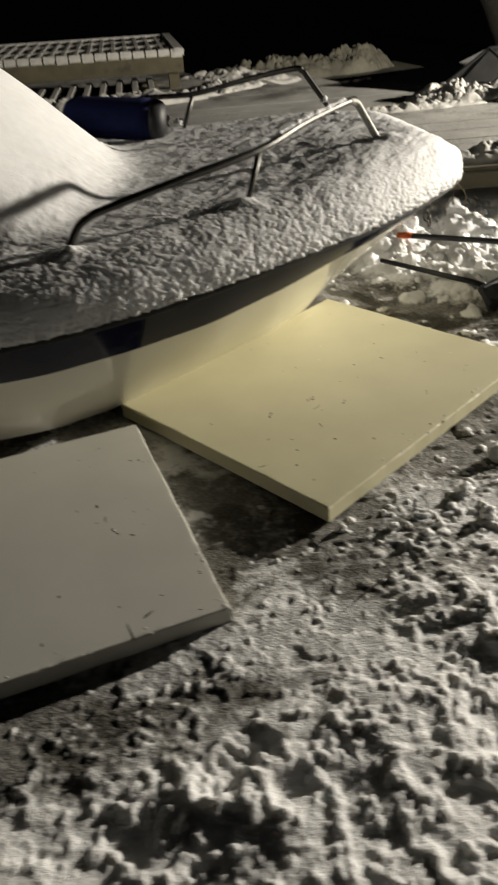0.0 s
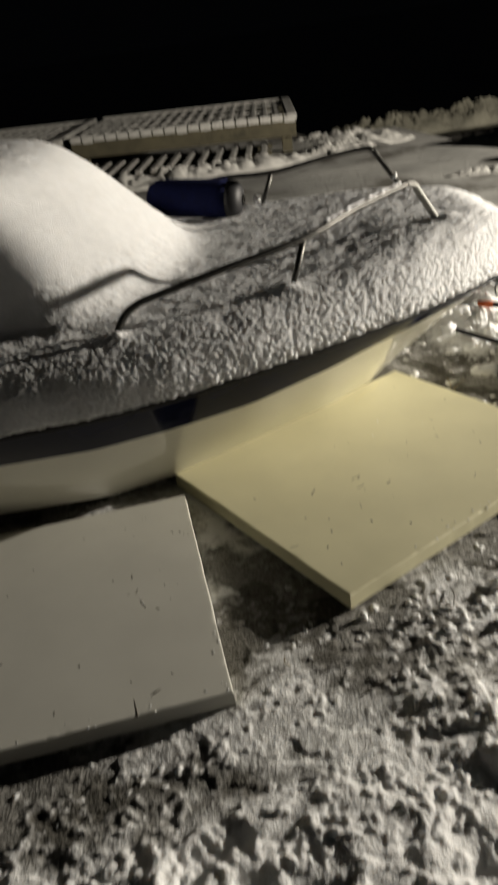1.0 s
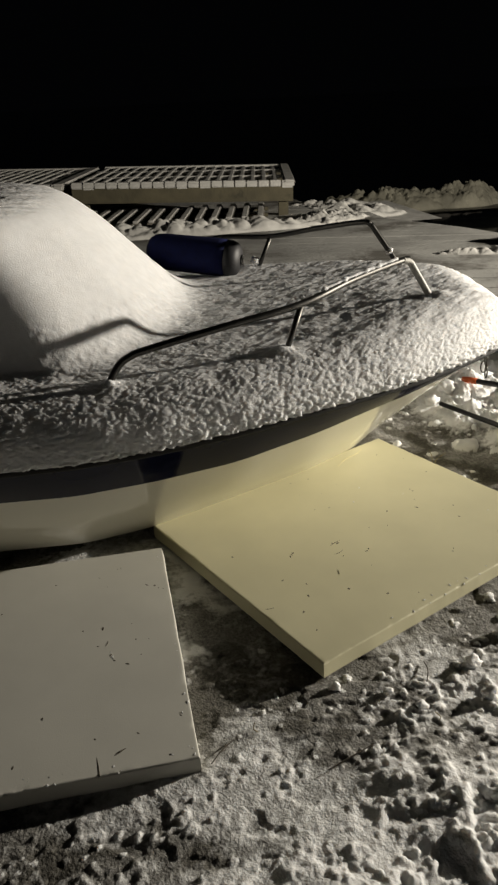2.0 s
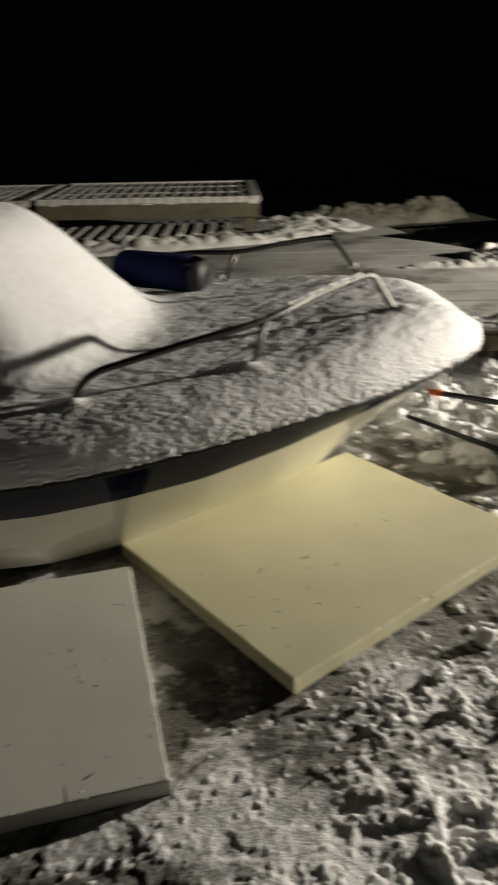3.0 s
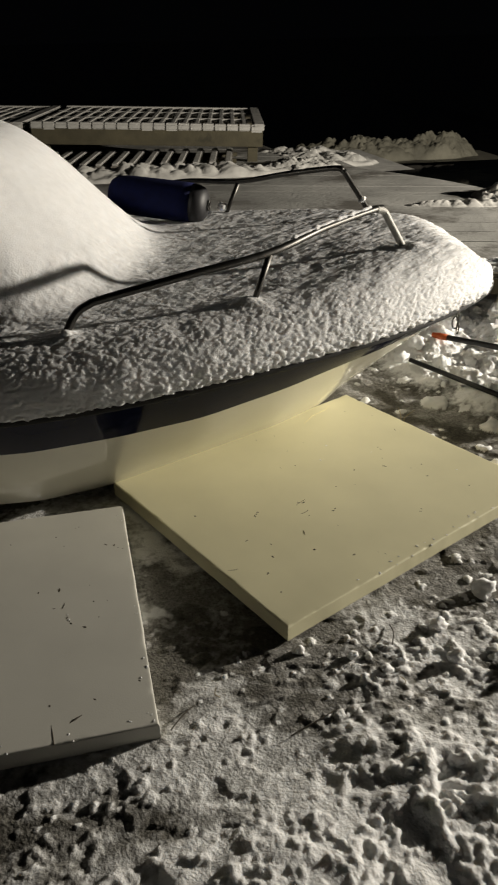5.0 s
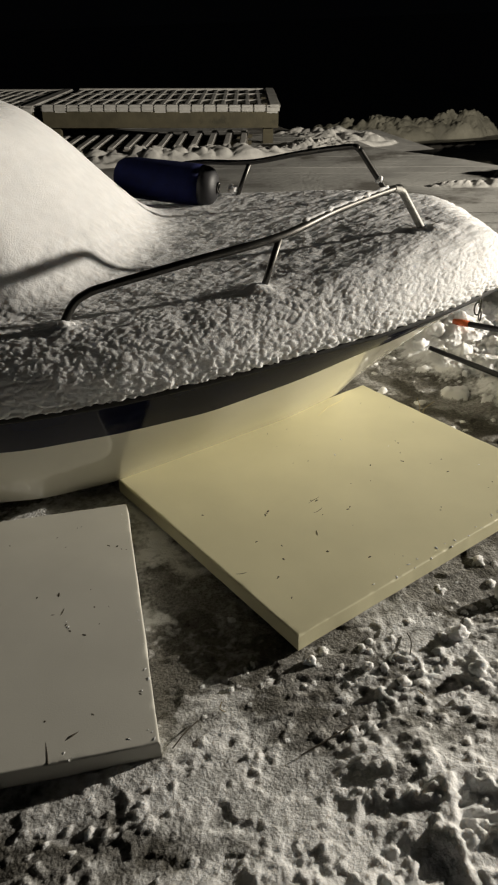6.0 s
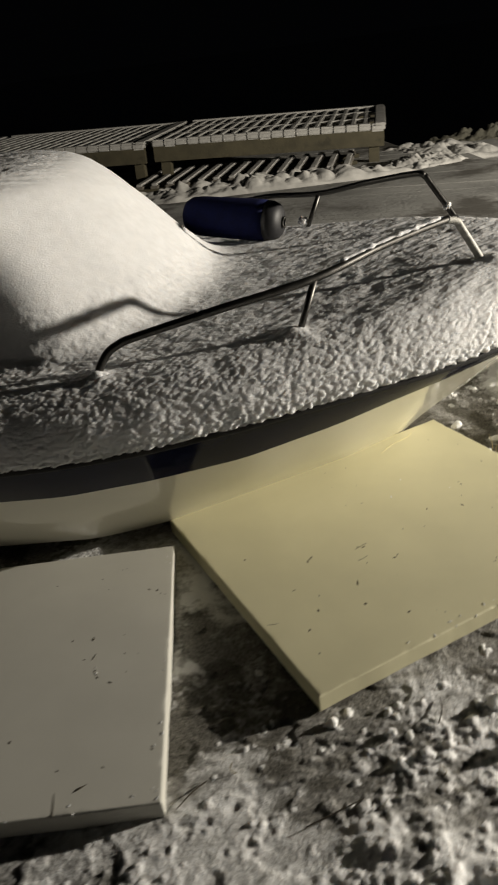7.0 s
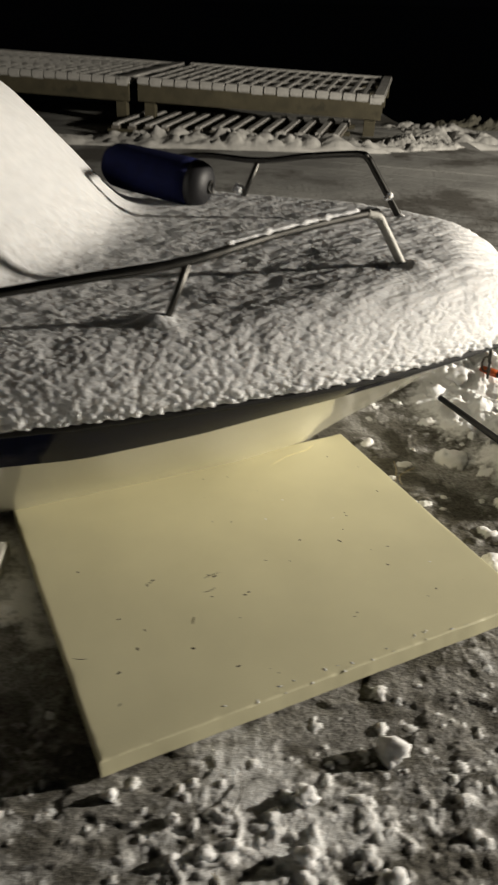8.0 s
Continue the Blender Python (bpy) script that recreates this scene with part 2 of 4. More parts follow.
crumble = fbm(X * 24, Y * 24, 5, 3, 0.6)
grain = fbm(X * 70, Y * 70, 7, 2, 0.7)
rolling = fbm(X * 2.6, Y * 2.6, 1, 2)
puffs = fbm(X * 9, Y * 9, 11, 3, 0.55)
close = step(-0.95, -0.75, X) * step(3.2, 2.95, X) * step(0.6, 0.78, Y) * step(4.5, 4.3, Y)
mush = step(0.35, 0.65, fbm(X * 3.7, Y * 3.7, 8, 2))
bend_x, bend_y = 0.12 * (fbm(X * 7, Y * 7, 6, 3) - 0.5), 0.12 * (fbm(X * 7, Y * 7, 2, 3) - 0.5)
clumps = domes((X + bend_x) * 10, (Y + bend_y) * 10, 1)
nuggets = domes((X + 0.5 * bend_x) * 27, (Y + 0.5 * bend_y) * 27, 4)
tramped = step(1.5, 1.05, Y - 0.15 * X)
nubs = np.clip(fbm(X * 30, Y * 30, 5, 3, 0.55) - 0.47, 0, 1)
white = 0.018 + 0.06 * (rolling - 0.5) + close * ((0.024 + 0.02 * tramped) * (fbm(X * 7.5, Y * 7.5, 11, 2, 0.45) - 0.5) + (0.008 + 0.022 * mush) * np.clip(clumps - 0.45, 0, 1)
                                               + (0.002 + 0.008 * mush) * np.clip(nuggets - 0.4, 0, 1) + 0.04 * nubs + 0.005 * (grain - 0.5))
heap = right_snow * step(2.6, 3.3, Y)
white = white + close * heap * (0.015 + 0.05 * (fbm(X * 4.5, Y * 4.5, 8, 2) - 0.4) + 0.045 * (domes((X + bend_x) * 6.5, (Y + bend_y) * 6.5, 7) - 0.4) + 0.018 * (clumps - 0.4))
edge_band = np.exp(-((Y - 1.44 - 0.22 * X) / 0.13) ** 2) + 0.5 * np.exp(-((X - 1.15) / 0.3) ** 2 - ((Y - 1.74) / 0.16) ** 2) + 0.6 * np.exp(-((X - 1.8) / 0.2) ** 2)
clods = 0.6 * close * (0.04 * np.clip(fbm(X * 42, Y * 42, 6, 3) - 0.6, 0, 0.12) + 0.07 * np.clip(fbm(X * 23, Y * 23, 9, 4) - 0.6, 0, 0.12))
rough_ice = step(0.42, 0.6, fbm(X * 3.1, Y * 3.1, 6, 3))
packed = -0.012 + 0.01 * (fbm(X * 4, Y * 4, 4, 3) - 0.5) + close * (0.0055 * (crumble - 0.5) + 0.003 * (grain - 0.5)) * (0.3 + 0.7 * rough_ice) + close * 0.005 * step(0.47, 0.53, fbm(X * 6, Y * 9, 3, 4, 0.6)) + clods * (0.05 + edge_band)
Z = packed * (1 - deep) + white * deep
bare = step(0.95, 1.4, X) * step(1.45, 1.75, Y) * (1 - deep)
COVER = -0.3 - 0.4 * bare - 0.3 * step(1.35, 1.6, X) * step(2.3, 2.7, Y) + 0.6 * step(0.36, 0.66, 1 - fbm(X * 3.3 + 0.8 * Y, Y * 5.2, 9, 5)) + 0.4 * (grain - 0.5) + 0.25 * rough_ice * edge_band + 60 * clods * (0.05 + edge_band) + deep
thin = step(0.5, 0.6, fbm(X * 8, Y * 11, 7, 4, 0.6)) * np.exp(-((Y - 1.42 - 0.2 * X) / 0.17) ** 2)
# last term: pale ice between the boards, with hull-reflected light coloured in
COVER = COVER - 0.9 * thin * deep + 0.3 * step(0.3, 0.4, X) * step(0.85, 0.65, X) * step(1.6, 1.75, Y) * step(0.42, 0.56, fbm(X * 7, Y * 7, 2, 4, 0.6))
BARE = np.maximum(step(0.8, 1.05, X) * step(1.46, 1.6, Y - 0.1 * (X - 1)), step(1.3, 1.5, X) * step(2.2, 2.5, Y))
BARE = BARE * step(0.3, 0.5, fbm(X * 5, Y * 5, 10, 4, 0.6)) + 0.8 * (1 - BARE) * step(0.54, 0.62, fbm(X * 4.4, Y * 6.5, 1, 4, 0.6))


def crumbs(count, x0, x1, y0, y1, small, big, seed, keep=None):
    """Loose clods frozen onto the ground."""
    rng = np.random.RandomState(seed)
    ix0, iy0 = int(np.argmin(abs(GX + 0.75))), int(np.argmin(abs(GY - 0.75)))
    for _ in range(count):
        cx, cy = rng.uniform(x0, x1), rng.uniform(y0, y1)
        r = small + (big - small) * rng.rand() ** 3
        el, th, tall = rng.uniform(0.6, 1.0), rng.uniform(0, 3.14), rng.uniform(0.3, 0.65)
        if keep is not None and not keep(cx, cy, rng):
            continue
        i0, i1 = ix0 + int((cx - r * 1.7 + 0.75) / FINE), ix0 + int((cx + r * 1.7 + 0.75) / FINE) + 2
        j0, j1 = iy0 + int((cy - r * 1.7 - 0.75) / FINE), iy0 + int((cy + r * 1.7 - 0.75) / FINE) + 2
        i0, j0 = max(i0, 0), max(j0, 0)
        if i1 <= i0 or j1 <= j0 or i1 > len(GX) or j1 > len(GY):
            continue
        xx, yy = X[j0:j1, i0:i1] - cx, Y[j0:j1, i0:i1] - cy
        a, b = math.cos(th) * xx + math.sin(th) * yy, (-math.sin(th) * xx + math.cos(th) * yy) / el
        d = np.hypot(a, b) / r * (0.5 + 1.0 * fbm(xx / r * 1.3 + cx * 50, yy / r * 1.3 + cy * 50, seed, 2))
        dome = np.sqrt(np.clip(1 - d * d, 0, 1)) * r * tall
        Z[j0:j1, i0:i1] += dome
        COVER[j0:j1, i0:i1] = np.maximum(COVER[j0:j1, i0:i1], 0.75 * (dome > 0.15 * r))


def clear_of_boards(x, y, rng):
    inside_white = -0.9 < x < 0.4 and 1.6 < y < 2.7
    u, v = (x - 0.771) * 0.918 + (y - 1.888) * 0.396, -(x - 0.771) * 0.396 + (y - 1.888) * 0.918
    return not inside_white and not (-0.03 < u < 1.23 and -0.03 < v < 1.03)


def trail(x, y, rng):
    """Most clods lie along the edge of the trodden strip."""
    band = math.exp(-((y - (1.52 + 0.24 * x)) / 0.2) ** 2)
    return clear_of_boards(x, y, rng) and rng.rand() < 0.12 + band


crumbs(520, -0.7, 2.0, 1.2, 2.6, 0.006, 0.016, 21, trail)
crumbs(160, 0.8, 1.9, 1.55, 2.2, 0.006, 0.02, 22, clear_of_boards)
crumbs(60, 1.5, 2.2, 2.5, 4.0, 0.012, 0.028, 23, clear_of_boards)
crumbs(70, 1.8, 2.9, 1.9, 4.3, 0.03, 0.07, 25, clear_of_boards)


def footprint(cx, cy, turn, depth=0.05, length=0.3, tread=0.006):
    """A boot's hollow with a pushed-up rim and ribs in its sole."""
    global Z
    th = math.radians(turn)
    a = math.cos(th) * (X - cx) + math.sin(th) * (Y - cy)
    b = -math.sin(th) * (X - cx) + math.cos(th) * (Y - cy)
    waist = 0.055 - 0.013 * np.exp(-((a + 0.03) / 0.05) ** 2)
    d = np.maximum(np.abs(a) / (length / 2), 0) ** 4 + np.abs(b / waist) ** 2.6
    d = d * (0.55 + 0.9 * fbm(X * 16, Y * 16, 10, 3))
    inside = 0.9 * (1 - step(0.25, 1.5, d))
    floor = -0.008 + tread * np.sin(a * 210 + 60 * np.abs(b)) * puffs + 0.03 * (puffs - 0.5) + 0.06 * nubs + 0.016 * (crumble - 0.5) + 0.008 * (grain - 0.5)
    Z = Z * (1 - inside) + np.minimum(Z + 0.006, floor + 0.05 - depth) * inside
    Z = Z + 0.01 * np.exp(-((d - 1.9) / 0.8) ** 2) * (2 * puffs - 0.5)


def sole_cast(cx, cy, turn, length, width):
    """Pressed snow ribs left by a boot's tread on the bare ground."""
    th = math.radians(turn)
    a = math.cos(th) * (X - cx) + math.sin(th) * (Y - cy)
    b = -math.sin(th) * (X - cx) + math.cos(th) * (Y - cy)
    d = (2 * a / length) ** 2 + (2 * b / width) ** 2
    rib = np.maximum(step(0.35, 0.75, np.sin(a * 250 + 2.2 * np.cos(b * 60))), np.exp(-((d - 0.85) / 0.16) ** 2))
    rib = rib * (d < 1.1) * step(0.4, 0.52, fbm(X * 22, Y * 22, 4, 2))
    Z[:] += 0.0065 * rib
    COVER[:] = np.maximum(COVER, 0.6 * (rib > 0.4) - 1.0 * (rib <= 0.4))


sole_cast(1.016, 1.751, 65, 0.17, 0.1)
PRINTS = [(1.01, 1.335, 62, 0.024, 0.18, 0.007), (0.24, 1.25, 20, 0.03, 0.2), (1.27, 1.43, 30, 0.03, 0.2)]
for print_at in PRINTS:
    footprint(*print_at)

# under the boards and the keel the ground stays low
u_b, v_b = (X - 0.771) * 0.918 + (Y - 1.888) * 0.396, -(X - 0.771) * 0.396 + (Y - 1.888) * 0.918
under = (step(-0.02, 0.03, u_b) * step(-0.02, 0.03, 1.2 - u_b) * step(-0.02, 0.03, v_b) * step(-0.02, 0.03, 1.0 - v_b))
under = np.maximum(under, step(-0.02, 0.03, 0.385 - X) * step(-0.9, -0.83, X) * step(1.62, 1.67, Y) * step(-0.02, 0.03, 2.66 - Y))
Z = np.where(under > 0, np.minimum(Z, -0.004 * under + Z * (1 - under)), Z)
# shore: the ground falls away under the water, and rises again at the far bank
shore = step(5.0, 6.2, Y)
bank = np.exp(-((Y - 11.6 - 0.05 * X) / 0.75) ** 2) * step(7.2, 8.2, X)
smooth_far = 1 - step(4.5, 7, np.hypot(X - 1, Y - 2.2))
Z = Z * (0.25 + 0.75 * smooth_far)
Z = Z - 0.75 * shore + bank * (0.55 + 0.1 * fbm(X * 1.6, Y * 1.6, 2, 4))
ground = new("ground", mesh_of("ground", np.stack([X, Y, Z], -1).reshape(-1, 3), grid_faces(len(GY), len(GX)), GROUND))
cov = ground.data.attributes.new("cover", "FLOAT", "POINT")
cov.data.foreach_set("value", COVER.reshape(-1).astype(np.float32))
bare_at = ground.data.attributes.new("bare_ice", "FLOAT", "POINT")
bare_at.data.foreach_set("value", BARE.reshape(-1).astype(np.float32))
tagged(ground, "trodden white snow over grey icy grit with boot prints", "ground", kind="structure")
solid("water", [(-400, 5.2, -0.32), (400, 5.2, -0.32), (400, 400, -0.32), (-400, 400, -0.32)], [(0, 1, 2, 3)], WATER)
tagged(bpy.data.objects["water"], "still black lake water at night", "water", kind="structure")

# ---- foam boards ----
def foam_board(name, m, length, width, thick, material, seed, label):
    """A stiff foam board with nibbled edges."""
    ob = group_of(name, m, label, "insulation board", group="foam boards beside the boat")
    lip_in = [0, 0.0015, 0.003, 0.005, 0.008]
    nx, ny = 160, 140
    xs = np.array(lip_in + list(np.linspace(0.014, length - 0.014, nx - 10)) + [length - q for q in lip_in[::-1]])
    ys = np.array(lip_in + list(np.linspace(0.014, width - 0.014, ny - 10)) + [width - q for q in lip_in[::-1]])
    a, b = np.meshgrid(xs, ys)
    edge = np.minimum(np.minimum(a, length - a), np.minimum(b, width - b))
    nib = np.clip(fbm(a * 22 + seed, b * 22, seed, 3) - 0.56, 0, 1)
    top = thick - 0.0035 * np.exp(-edge / 0.0016) - 0.011 * nib * np.exp(-edge / 0.005) + 0.0012 * (fbm(a * 3, b * 3, seed, 2) - 0.5)
    wob = 0.0035 * (fbm(a * 9 + 3, b * 9, seed + 1, 3) - 0.5)
    ax = np.where(a <= 0, wob, np.where(a >= length, a + wob, a))
    by = np.where(b <= 0, wob, np.where(b >= width, b + wob, b))
    verts = np.stack([ax, by, top], -1).reshape(-1, 3).tolist()
    faces = grid_faces(ny, nx)
    rim = [i for i in range(nx)] + [(j * nx + nx - 1) for j in range(1, ny)] + [((ny - 1) * nx + i) for i in range(nx - 2, -1, -1)] + [j * nx for j in range(ny - 2, 0, -1)]
    base = len(verts)
    for i in rim:
        x, y, z = verts[i]
        verts.append((x, y, 0.0))
    k = len(rim)
    for i in range(k):
        faces.append((rim[(i + 1) % k], rim[i], base + i, base + (i + 1) % k))
    faces.append(tuple(base + i for i in range(k))[::-1])
    body = solid("panel", verts, faces, material, ob, smooth=False)
    return ob


def crumb_mesh(name, r, seed, material, flat=0.6):
    bm = bmesh.new()
    bmesh.ops.create_icosphere(bm, subdivisions=3 if r > 0.012 else 2, radius=r)
    for v in bm.verts:
        k = 1 + 0.7 * noise.noise(v.co / r * 0.9 + Vector((seed, 3, 1))) + 0.35 * noise.noise(v.co / r * 2.4 + Vector((1, seed, 1))) + 0.2 * noise.noise(v.co / r * 5 + Vector((2, seed, 5)))
        v.co = Vector((v.co.x * k, v.co.y * k * 0.8, v.co.z * k * flat))
    me = bpy.data.meshes.new(name)
    bm.to_mesh(me)
    bm.free()
    me.materials.append(material)
    me.polygons.foreach_set("use_smooth", [True] * len(me.polygons))
    return me


cream_m = Matrix.Translation((0.771, 1.888, 0.001)) @ Euler((radians(0.35), radians(-0.2), radians(24.5))).to_matrix().to_4x4()
cream_board = foam_board("foam_board", cream_m, 1.2, 0.995, 0.051, FOAM_CREAM, 3, "cream insulation foam board lying against the hull of the boat")
white_m = Matrix.Translation((-0.83, 1.648, -0.002)) @ Euler((0, radians(0.2), radians(0.0))).to_matrix().to_4x4()
white_board = foam_board("foam_board", white_m, 1.207, 1.005, 0.05, FOAM_WHITE, 6, "white insulation foam board lying on the trodden snow")
rng = np.random.RandomState(5)
speck_mesh = [crumb_mesh("speck", 0.004, s, DARK_SPECK, 0.14) for s in range(3)]
chip_mesh = [crumb_mesh("chip", 0.006, s + 7, SNOW, 0.6) for s in range(3)]
MARKS = [(0.44, 0.46), (0.455, 0.448), (0.50, 0.345), (0.515, 0.35), (0.27, 0.49), (0.28, 0.497), (0.29, 0.502), (0.73, 0.15), (0.745, 0.16), (0.30, 0.22), (0.21, 0.33), (0.38, 0.12), (0.6, 0.66), (0.86, 0.44), (0.11, 0.62), (0.93, 0.29)]


def scatter(board, spots, meshes, top, name, size=(0.6, 1.3)):
    for i, (a, b) in enumerate(spots):
        s = new(name, meshes[i % len(meshes)])
        s.parent = board
        k = rng.uniform(*size)
        s.matrix_local = Matrix.Translation((a, b, top)) @ Matrix.Rotation(rng.uniform(0, 6), 4, "Z") @ Matrix.Diagonal((k * rng.uniform(0.8, 2.2), k, k, 1))


scatter(cream_board, MARKS, speck_mesh, 0.051, "dirt_speck", (0.55, 1.15))
scatter(cream_board, [(rng.uniform(0.05, 1.15), rng.uniform(0.05, 0.95)) for _ in range(30)], speck_mesh, 0.051, "dirt_speck", (0.3, 0.8))
scatter(cream_board, [(0.718, 0.627), (0.705, 0.63), (0.8, 0.7), (0.9, 0.55), (1.05, 0.25)] + [(rng.uniform(0.3, 1.19), rng.uniform(0.0, 0.03)) for _ in range(30)], chip_mesh, 0.05, "snow_chip", (0.25, 0.7))
scatter(white_board, [(0.999, 0.447), (1.005, 0.43), (1.009, 0.419), (1.047, 0.395), (1.185, 0.745), (1.159, 0.77), (1.17, 0.752), (1.038, 0.901), (1.05, 0.905), (0.948, 0.124), (1.059, 0.118), (0.963, 0.496)] + [(rng.uniform(0.1, 1.18), rng.uniform(0.04, 0.96)) for _ in range(26)], speck_mesh, 0.05, "dirt_speck", (0.35, 1.0))
scatter(white_board, [(1.139, 0.026), (1.198, 0.323), (1.2, 0.197), (1.0, 0.46), (1.003, 0.437)] + [(rng.uniform(0.4, 1.19), rng.uniform(0.0, 0.04)) for _ in range(22)] + [(rng.uniform(1.18, 1.2), rng.uniform(0.0, 0.98)) for _ in range(14)], chip_mesh, 0.049, "snow_chip", (0.25, 0.7))
for line in ([(0.425, 0.452, 0.0505), (0.445, 0.456, 0.0512), (0.475, 0.458, 0.0505)], [(0.33, 0.3, 0.0505), (0.338, 0.312, 0.0512), (0.343, 0.322, 0.0505)], [(0.40, 0.40, 0.0505), (0.42, 0.398, 0.0511), (0.44, 0.404, 0.0505)], [(0.02, 0.31, 0.0505), (0.035, 0.3, 0.0512), (0.05, 0.296, 0.0505)]):
    part("scuff", tube(spline(line, 3), 0.0009, 6), DARK_SPECK, cream_board)
# the slit that runs in from the near edge of the white board, and two gouges
part("slit", tube([(0.957, 0.001, 0.0495), (0.955, 0.03, 0.0498), (0.951, 0.062, 0.0498)], [0.0016, 0.0013, 0.0006], 6), DARK_SPECK, white_board)
part("gouge", tube([(0.995, 0.056, 0.0495), (1.01, 0.066, 0.0498), (1.026, 0.075, 0.0495)], [0.001, 0.003, 0.001], 6), DARK_SPECK, white_board)
part("gouge", tube([(0.985, 0.49, 0.0495), (0.99, 0.5, 0.0496), (0.994, 0.515, 0.0495)], [0.0008, 0.0013, 0.0008], 6), DARK_SPECK, white_board)
part("scratch", tube([(0.86, 0.9, 0.0505), (0.93, 0.93, 0.0515), (1.02, 0.94, 0.0515), (1.06, 0.96, 0.0505)], 0.0012, 6), FOAM_CORE, cream_board)

# ---- the boat ----
BOAT = pose(0.95, 3.388, 0, 0, 0, -9)
boat = group_of("motor_boat", BOAT, "cream and navy cabin motor boat laid up under snow", "boat")


def curve(u, us, vs):
    return np.interp(u, us, vs)


KNOT = [-4.2, -3.0, -1.8, -1.0, -0.63, -0.39, -0.14, 0.14, 0.46, 0.72, 0.9, 1.0, 1.06, 1.09]
BEAM = [1.0, 1.12, 1.17, 1.15, 1.105, 1.05, 0.967, 0.854, 0.70, 0.525, 0.37, 0.255, 0.15, 0.0]


def soften(f, u, w=0.05):
    return sum(f(u + w * k) for k in (-1, -0.5, 0, 0.5, 1)) / 5


def half_beam(u):
    b = soften(lambda x: curve(x, KNOT[:-1], BEAM[:-1]), np.minimum(u, 1.0), 0.07)
    return np.where(u < 0.93, b, soften(lambda x: curve(x, KNOT[:-1], BEAM[:-1]), np.array(0.93), 0.07) * np.clip((1.09 - u) / 0.16, 0, 1) ** 0.5)


def rub_low(u):
    return soften(lambda x: curve(x, [-4.2, -0.64, -0.4, -0.14, 0.13, 0.5, 1.1], [0.53, 0.528, 0.533, 0.544, 0.556, 0.568, 0.58]), u)


def stripe_low(u):
    return soften(lambda x: curve(x, [-4.2, -0.68, -0.42, -0.15, 0.14, 0.335, 0.472, 0.6, 0.72, 1.05], [0.4, 0.407, 0.413, 0.427, 0.463, 0.5, 0.517, 0.528, 0.532, 0.548]), u)


def stripe_beam(u):
    return soften(lambda x: curve(x, [-4.2, -1.8, -0.68, -0.42, -0.15, 0.14, 0.335, 0.472, 0.6, 0.72, 0.9, 0.98, 1.04], [0.96, 1.12, 1.06, 1.0, 0.92, 0.80, 0.715, 0.645, 0.555, 0.465, 0.30, 0.17, 0.06]), np.minimum(u, 1.0), 0.04) * np.clip((1.06 - u) / 0.12, 0, 1) ** 0.5


def stem(u):
    return np.maximum(0.0, curve(u, [0.3, 0.38, 0.53, 0.63, 0.76, 0.86, 0.93, 1.03, 1.09], [-0.02, 0.03, 0.13, 0.198, 0.297, 0.378, 0.438, 0.525, 0.575]))


def chine_beam(u):
    return soften(lambda x: curve(x, [-4.2, -1.5, -0.74, -0.5, -0.15, 0.15, 0.38, 0.5], [0.75, 0.82, 0.77, 0.685, 0.465, 0.275, 0.1, 0.0]), u, 0.04) * (u < 0.52)


def chine_low(u):
    return curve(u, [-4.2, 0.15, 0.38, 0.5], [0.06, 0.052, 0.06, 0.11])


US = np.concatenate([np.linspace(-4.2, -1.2, 25), np.linspace(-1.15, 0.8, 70), np.linspace(0.81, 1.088, 40)])


def shell(name, upper, lower, rows, material, bulge=0.0, label=""):
    """Both sides of the hull between two lines that run from stern to stem."""
    for side, tag in ((-1, "port"), (1, "starboard")):
        verts = []
        for u in US:
            zk = float(stem(u))
            (b0, z0), (b1, z1) = upper(u), lower(u)
            z0, z1 = max(z0, zk), max(z1, zk)
            for k in range(rows + 1):
                t = k / rows
                b = b0 + (b1 - b0) * t + bulge * math.sin(math.pi * t) * min(1.0, b1 / 0.3)
                verts.append((u, side * max(b, 0.0), z0 + (z1 - z0) * t))
        solid(name, verts, grid_faces(len(US), rows + 1, side > 0), material, boat, label)


f1 = lambda f: (lambda u: float(f(np.array(u))))
hb, rl, sl, sb, cb, cl = map(f1, (half_beam, rub_low, stripe_low, stripe_beam, chine_beam, chine_low))
shell("navy_band", lambda u: (hb(u), rl(u)), lambda u: (sb(u), sl(u)), 4, GEL_BLUE, 0.004, "glossy navy blue band below the rubbing strake")
shell("topside", lambda u: (sb(u), sl(u)), lambda u: (cb(u), cl(u)), 8, GEL_CREAM, 0.02, "glossy cream hull side")
shell("bottom", lambda u: (cb(u), cl(u)), lambda u: (0.0, 0.0), 4, GEL_CREAM, 0.0, "cream hull bottom")
for side in (-1, 1):
    path = [(u, side * (hb(u) + 0.004), rl(u) + 0.014) for u in US[::2]]
    part("rubbing_strake", tube(path, 0.015, 10), RUBBER, boat, "black rubber rubbing strake", True)
solid("transom", [(-4.2, -1.0, 0.55), (-4.2, 1.0, 0.55), (-4.2, 0.93, 0.38), (-4.2, 0.85, 0.13), (-4.2, 0, 0), (-4.2, -0.85, 0.13), (-4.2, -0.93, 0.38)], [tuple(range(7))], GEL_CREAM, boat, smooth=False)
deck_v = [(u, s * (hb(u) - 0.004), rl(u) + 0.02 + 0.06 * (1 - s * s) * min(1, hb(u))) for u in US for s in np.linspace(-1, 1, 13)]
solid("deck", deck_v, grid_faces(len(US), 13, True), GEL_WHITE, boat)


